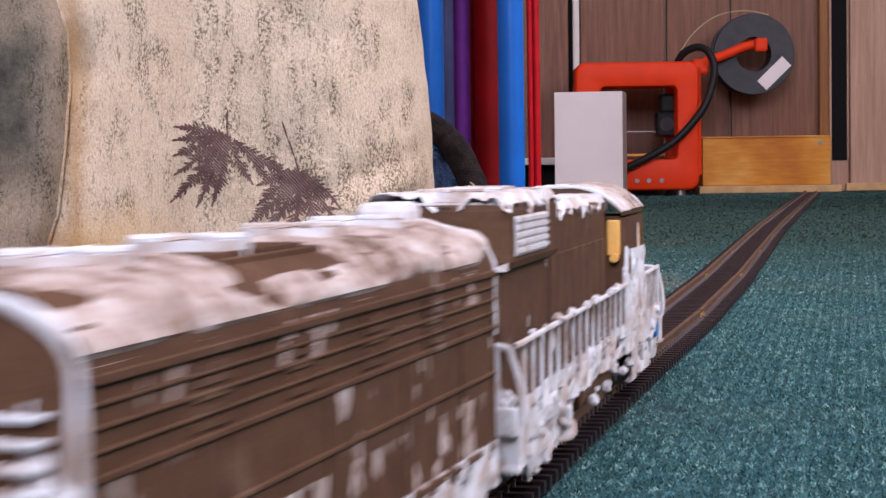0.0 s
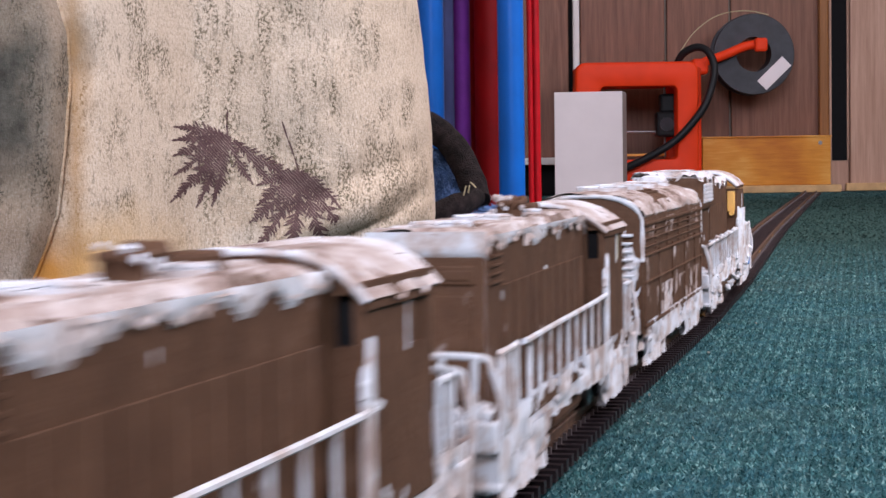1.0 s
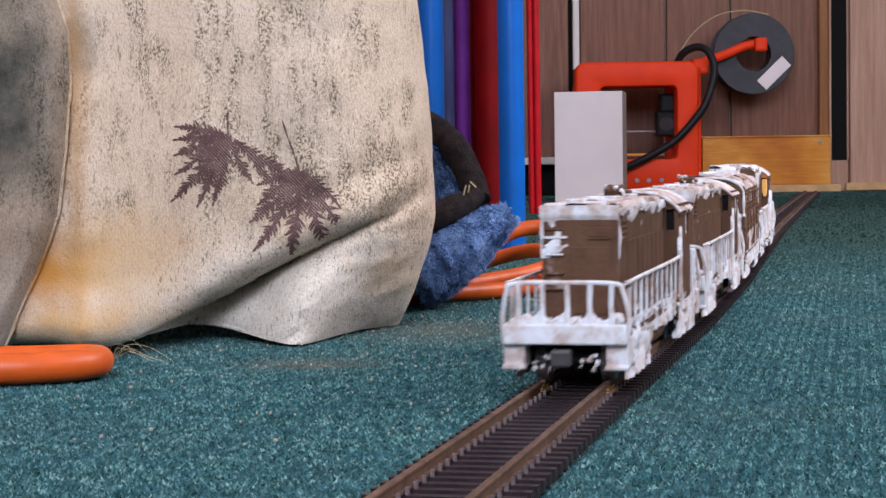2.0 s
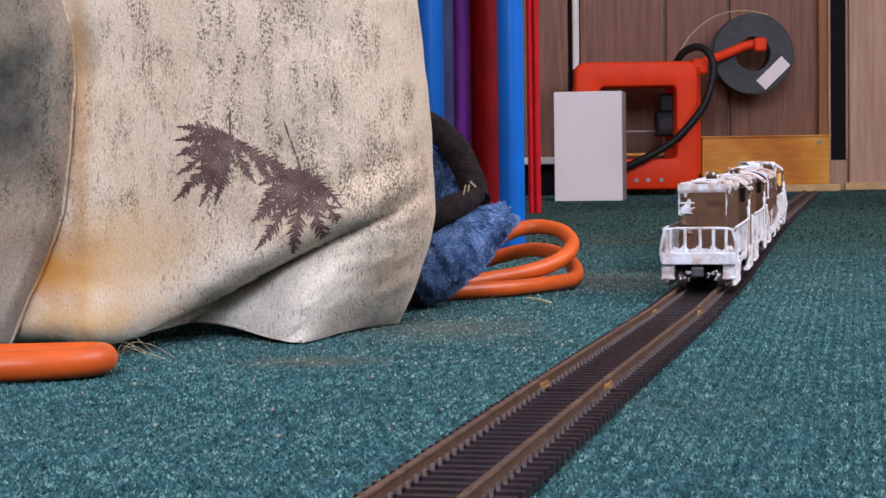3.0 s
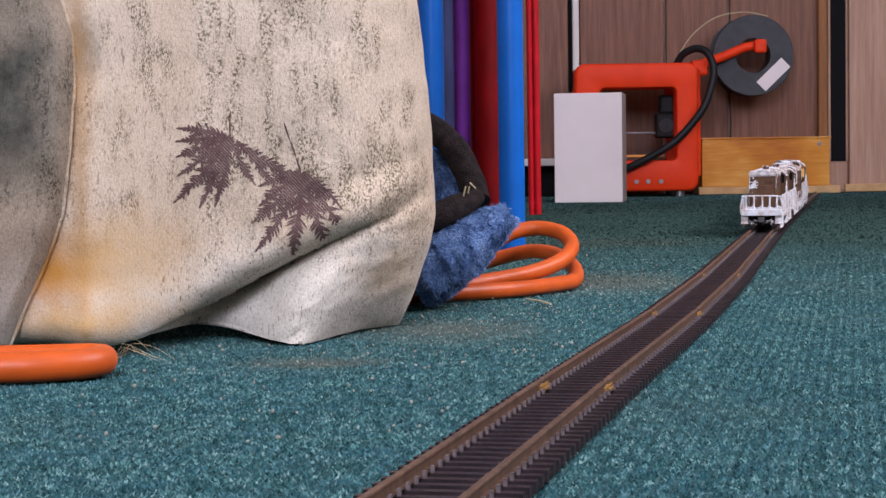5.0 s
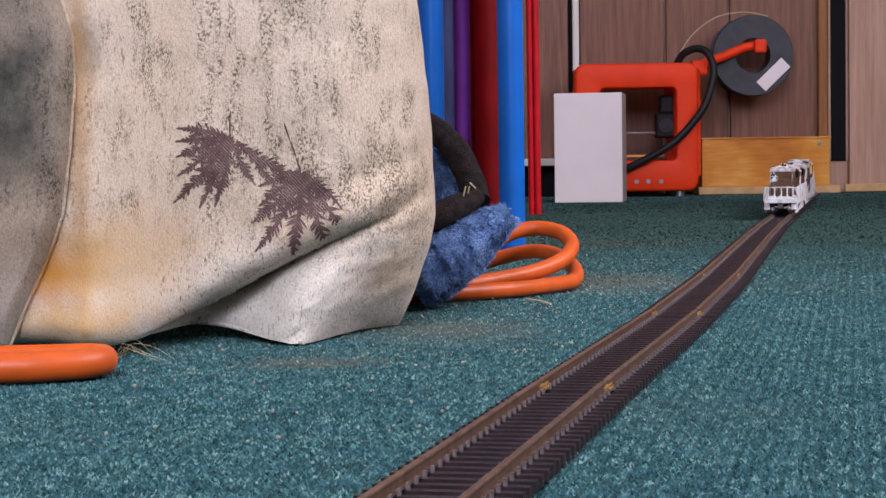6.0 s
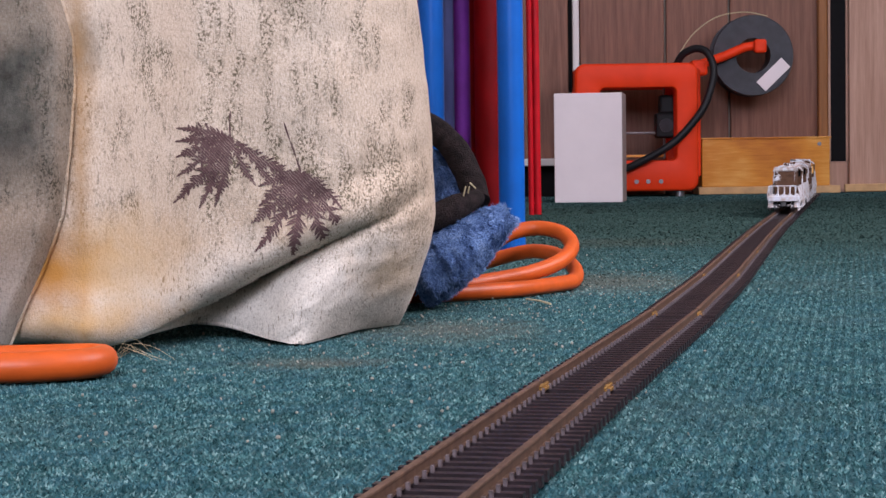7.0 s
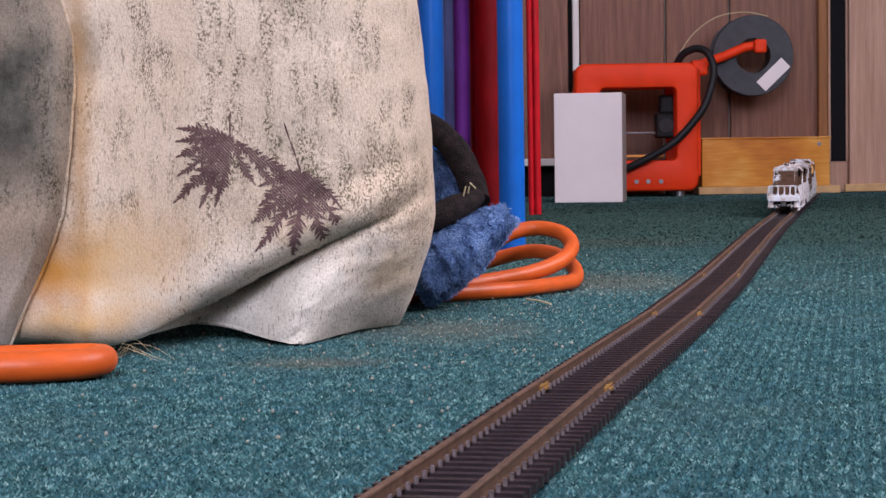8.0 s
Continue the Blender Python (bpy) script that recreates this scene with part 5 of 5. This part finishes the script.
def build_printer():
    p = thing("desktop_printer", "small orange-red plastic 3D printer with an open square frame", "3D printer")
    body = smooth(part("front_frame", frame_mesh(209, 400, 9, 208, 248, 366, 57, 170, 2950, 2990, 16, 8), RED_PRINTER, p, "orange-red rounded front frame"), 40)
    part("base", boxes((215, 394, 2990, 3100, 9, 54), bevel=5), RED_PRINTER, p)
    part("back_frame", boxes((215, 250, 3080, 3110, 54, 205), (365, 394, 3080, 3110, 54, 205), (215, 394, 3080, 3110, 172, 205), bevel=4), RED_PRINTER, p)
    part("top_bar", boxes((215, 394, 2985, 3100, 176, 205), bevel=5), RED_PRINTER, p)
    part("side_fin", boxes((396, 408, 2980, 3080, 30, 200), bevel=3), RED_PRINTER, p)
    for x in (303, 321, 341):
        bm = tube(bmesh.new(), [(x, 2951, 24), (x, 2947.5, 24)], 3.4, 14)
        tube(bm, [(x, 2948.5, 24), (x, 2946.8, 24)], 2.0, 6)
        part("screw", bm, GREYMETAL, body, "silver screw")
    for x in (228, 372):
        for y in (2965, 3085):
            part("foot", tube(bmesh.new(), [(x, y, 0), (x, y, 10)], 7, 14), GREYMETAL, p)
    c = part("print_head", boxes((340, 372, 3000, 3034, 92, 132), (346, 370, 3002, 3030, 130, 160), bevel=4), BLACK, p, "black print head")
    part("fan_grille", tube(bmesh.new(), [(356, 3000, 112), (356, 2997, 112)], 11, 20), SPOOL, c)
    part("rod", tube(bmesh.new(), [(240, 3015, 101), (372, 3015, 100)], 2.0, 8), GREYMETAL, p, "thin steel rod")
    part("rod", tube(bmesh.new(), [(356, 3030, 60), (356, 3030, 176)], 2.0, 8), GREYMETAL, p)
    part("bed", boxes((262, 352, 3000, 3075, 62, 66), bevel=1), AMBER_WOOD, p, "amber build plate")
    arm = glide([(405, 3030, 205), (425, 3035, 212), (455, 3045, 222), (490, 3050, 236), (514, 3050, 238)], 6)
    smooth(part("spool_arm", tube(bmesh.new(), arm, 7.5, 12), RED_PRINTER, p, "orange-red spool arm"), 50)
    part("arm_knob", boxes((502, 522, 3034, 3052, 226, 248), bevel=4), RED_PRINTER, p)
    part("arm_bracket", boxes((398, 424, 3010, 3050, 190, 215), bevel=5), RED_PRINTER, p)
    cable = glide([(270, 2945, 40), (291, 2940, 47), (330, 2935, 66), (366, 2932, 90), (404, 2935, 134), (420, 2940, 175), (423, 2946, 202), (414, 2955, 224), (398, 2965, 230), (380, 2975, 222), (371, 2985, 207)], 8)
    smooth(part("ribbon_cable", tube(bmesh.new(), cable, 6.0, 10), BLACK, p, "thick black cable sleeve"), 50)
    strand = glide([(375, 3000, 220), (400, 3010, 255), (440, 3030, 283), (490, 3060, 293), (530, 3075, 287)], 8)
    part("filament", tube(bmesh.new(), strand, 0.9, 6), STRAW, p, "thin pale filament strand")

    s = thing("filament_spool", "dark grey filament spool with a blank white label", "spool")
    cx, cz = 503, 223
    bm = bmesh.new()
    prof = [(28, 3054), (64, 3054), (65, 3056), (65, 3058), (58, 3059), (58, 3098), (65, 3099), (65, 3102), (64, 3103), (28, 3103)]
    g = [[bm.verts.new(Vector((cx + r * math.cos(t), y, cz + r * math.sin(t))) * MM) for r, y in prof] for t in (2 * math.pi * k / 56 for k in range(56))]
    for k in range(56):
        for j in range(len(prof)):
            a, b = g[k], g[(k + 1) % 56]
            bm.faces.new((a[j], b[j], b[(j + 1) % len(prof)], a[(j + 1) % len(prof)]))
    bmesh.ops.recalc_face_normals(bm, faces=bm.faces[:])
    smooth(part("reel", bm, SPOOL, s, "dark grey spool with wound filament"), 30)
    bm = boxes((-10.5, 10.5, 0, 1.2, -28, 28), bevel=0.4)
    lab = part("label", bm, WHITE_CARD, s, "blank white label")
    lab.matrix_world = Matrix.Translation(((cx + 32) * MM, 3052.4 * MM, (cz - 31) * MM)) @ pose(0, 0, 0, 0, 46, 0)


def build_boxes():
    b = thing("white_carton", "plain white cardboard carton standing on the carpet", "carton")
    part("front", boxes((157.5, 252, 2650, 2653, 0, 152.5), bevel=1.0), WHITE_CARD, b, "white front panel")
    part("side", boxes((157.5, 160, 2653, 2740, 0, 152), (249.5, 252.5, 2653, 2740, 0, 152), (160, 249.5, 2737, 2740, 0, 152), bevel=0.6), GREY_CARD, b, "shaded grey side panel")
    part("lid", boxes((158, 252, 2653, 2739, 150, 152.6), bevel=0.5), WHITE_CARD, b)
    b.matrix_world = Matrix.Translation((0.1575, 2.65, 0)) @ pose(0, 0, 0, 0, 0, -9) @ Matrix.Translation((-0.1575, -2.65, 0))
    c = thing("amber_box", "low amber varnished wooden box on a pale base board", "wooden box")
    part("front_board", boxes((422, 630, 3076, 3084, 12, 90), bevel=1.5), AMBER_WOOD, c, "amber varnished front board")
    for a, d in ((422, 430), (622, 630)):
        part("end_board", boxes((a, d, 3084, 3140, 12, 90), bevel=1.0), AMBER_WOOD, c)
    part("lid", boxes((420, 632, 3074, 3140, 89, 92), bevel=1.0), AMBER_WOOD, c)
    part("base_board", boxes((416, 646, 3070, 3140, 0, 12), bevel=1.5), PALE_WOOD, c, "pale wooden base board")
    part("corner_screw", tube(bmesh.new(), [(613, 3077, 80), (613, 3074.5, 80)], 3.2, 12), GREYMETAL, c)


def build_litter():
    rng = random.Random(17)
    s = thing("straw", "pale dry straw lying on the carpet", "straw")
    part("stalk", tube(bmesh.new(), [(36, 822, 1.4), (41, 808, 1.6), (45, 795, 1.2)], 0.45, 5), STRAW, s)
    bm = bmesh.new()
    def spot():
        y = rng.uniform(420, 1500)
        x = rng.uniform(-0.2, 0.13) * y
        if rng.random() < 0.6:
            x, y = rng.choice(((15, 790), (15, 760), (75, 950), (-40, 600)))
            x, y = rng.gauss(x, 38), rng.gauss(y, 110)
        return x, y, rng.uniform(0.2, 0.6)
    lumps(bm, rng, 900, spot, (0.18, 0.6), 0.3)
    tagged(solid("lint", bm, LINT, "scattered crumbs, lint and chips on the carpet", "crumbs"), kind="stuff")
    h = thing("hair_tuft", "fine pale hairs lying by the cord", "hair")
    for k in range(7):
        x, y = -103 + rng.gauss(0, 3), 600 + rng.gauss(0, 5)
        line = glide([(x, y, 0.5), (x + rng.uniform(2, 7), y - 4, rng.uniform(3, 8)), (x + rng.uniform(6, 13), y - rng.uniform(0, 9), rng.uniform(1, 5)), (x + rng.uniform(10, 18), y + rng.gauss(0, 5), 0.5)], 6)
        part("hair", tube(bmesh.new(), line, 0.06, 4), STRAW, h)


build_room()
build_cloth()
build_cord()
build_plush()
build_posts()
build_printer()
build_boxes()
TRAIN = build_train()
build_litter()
build_tufts()
build_track()
motions()
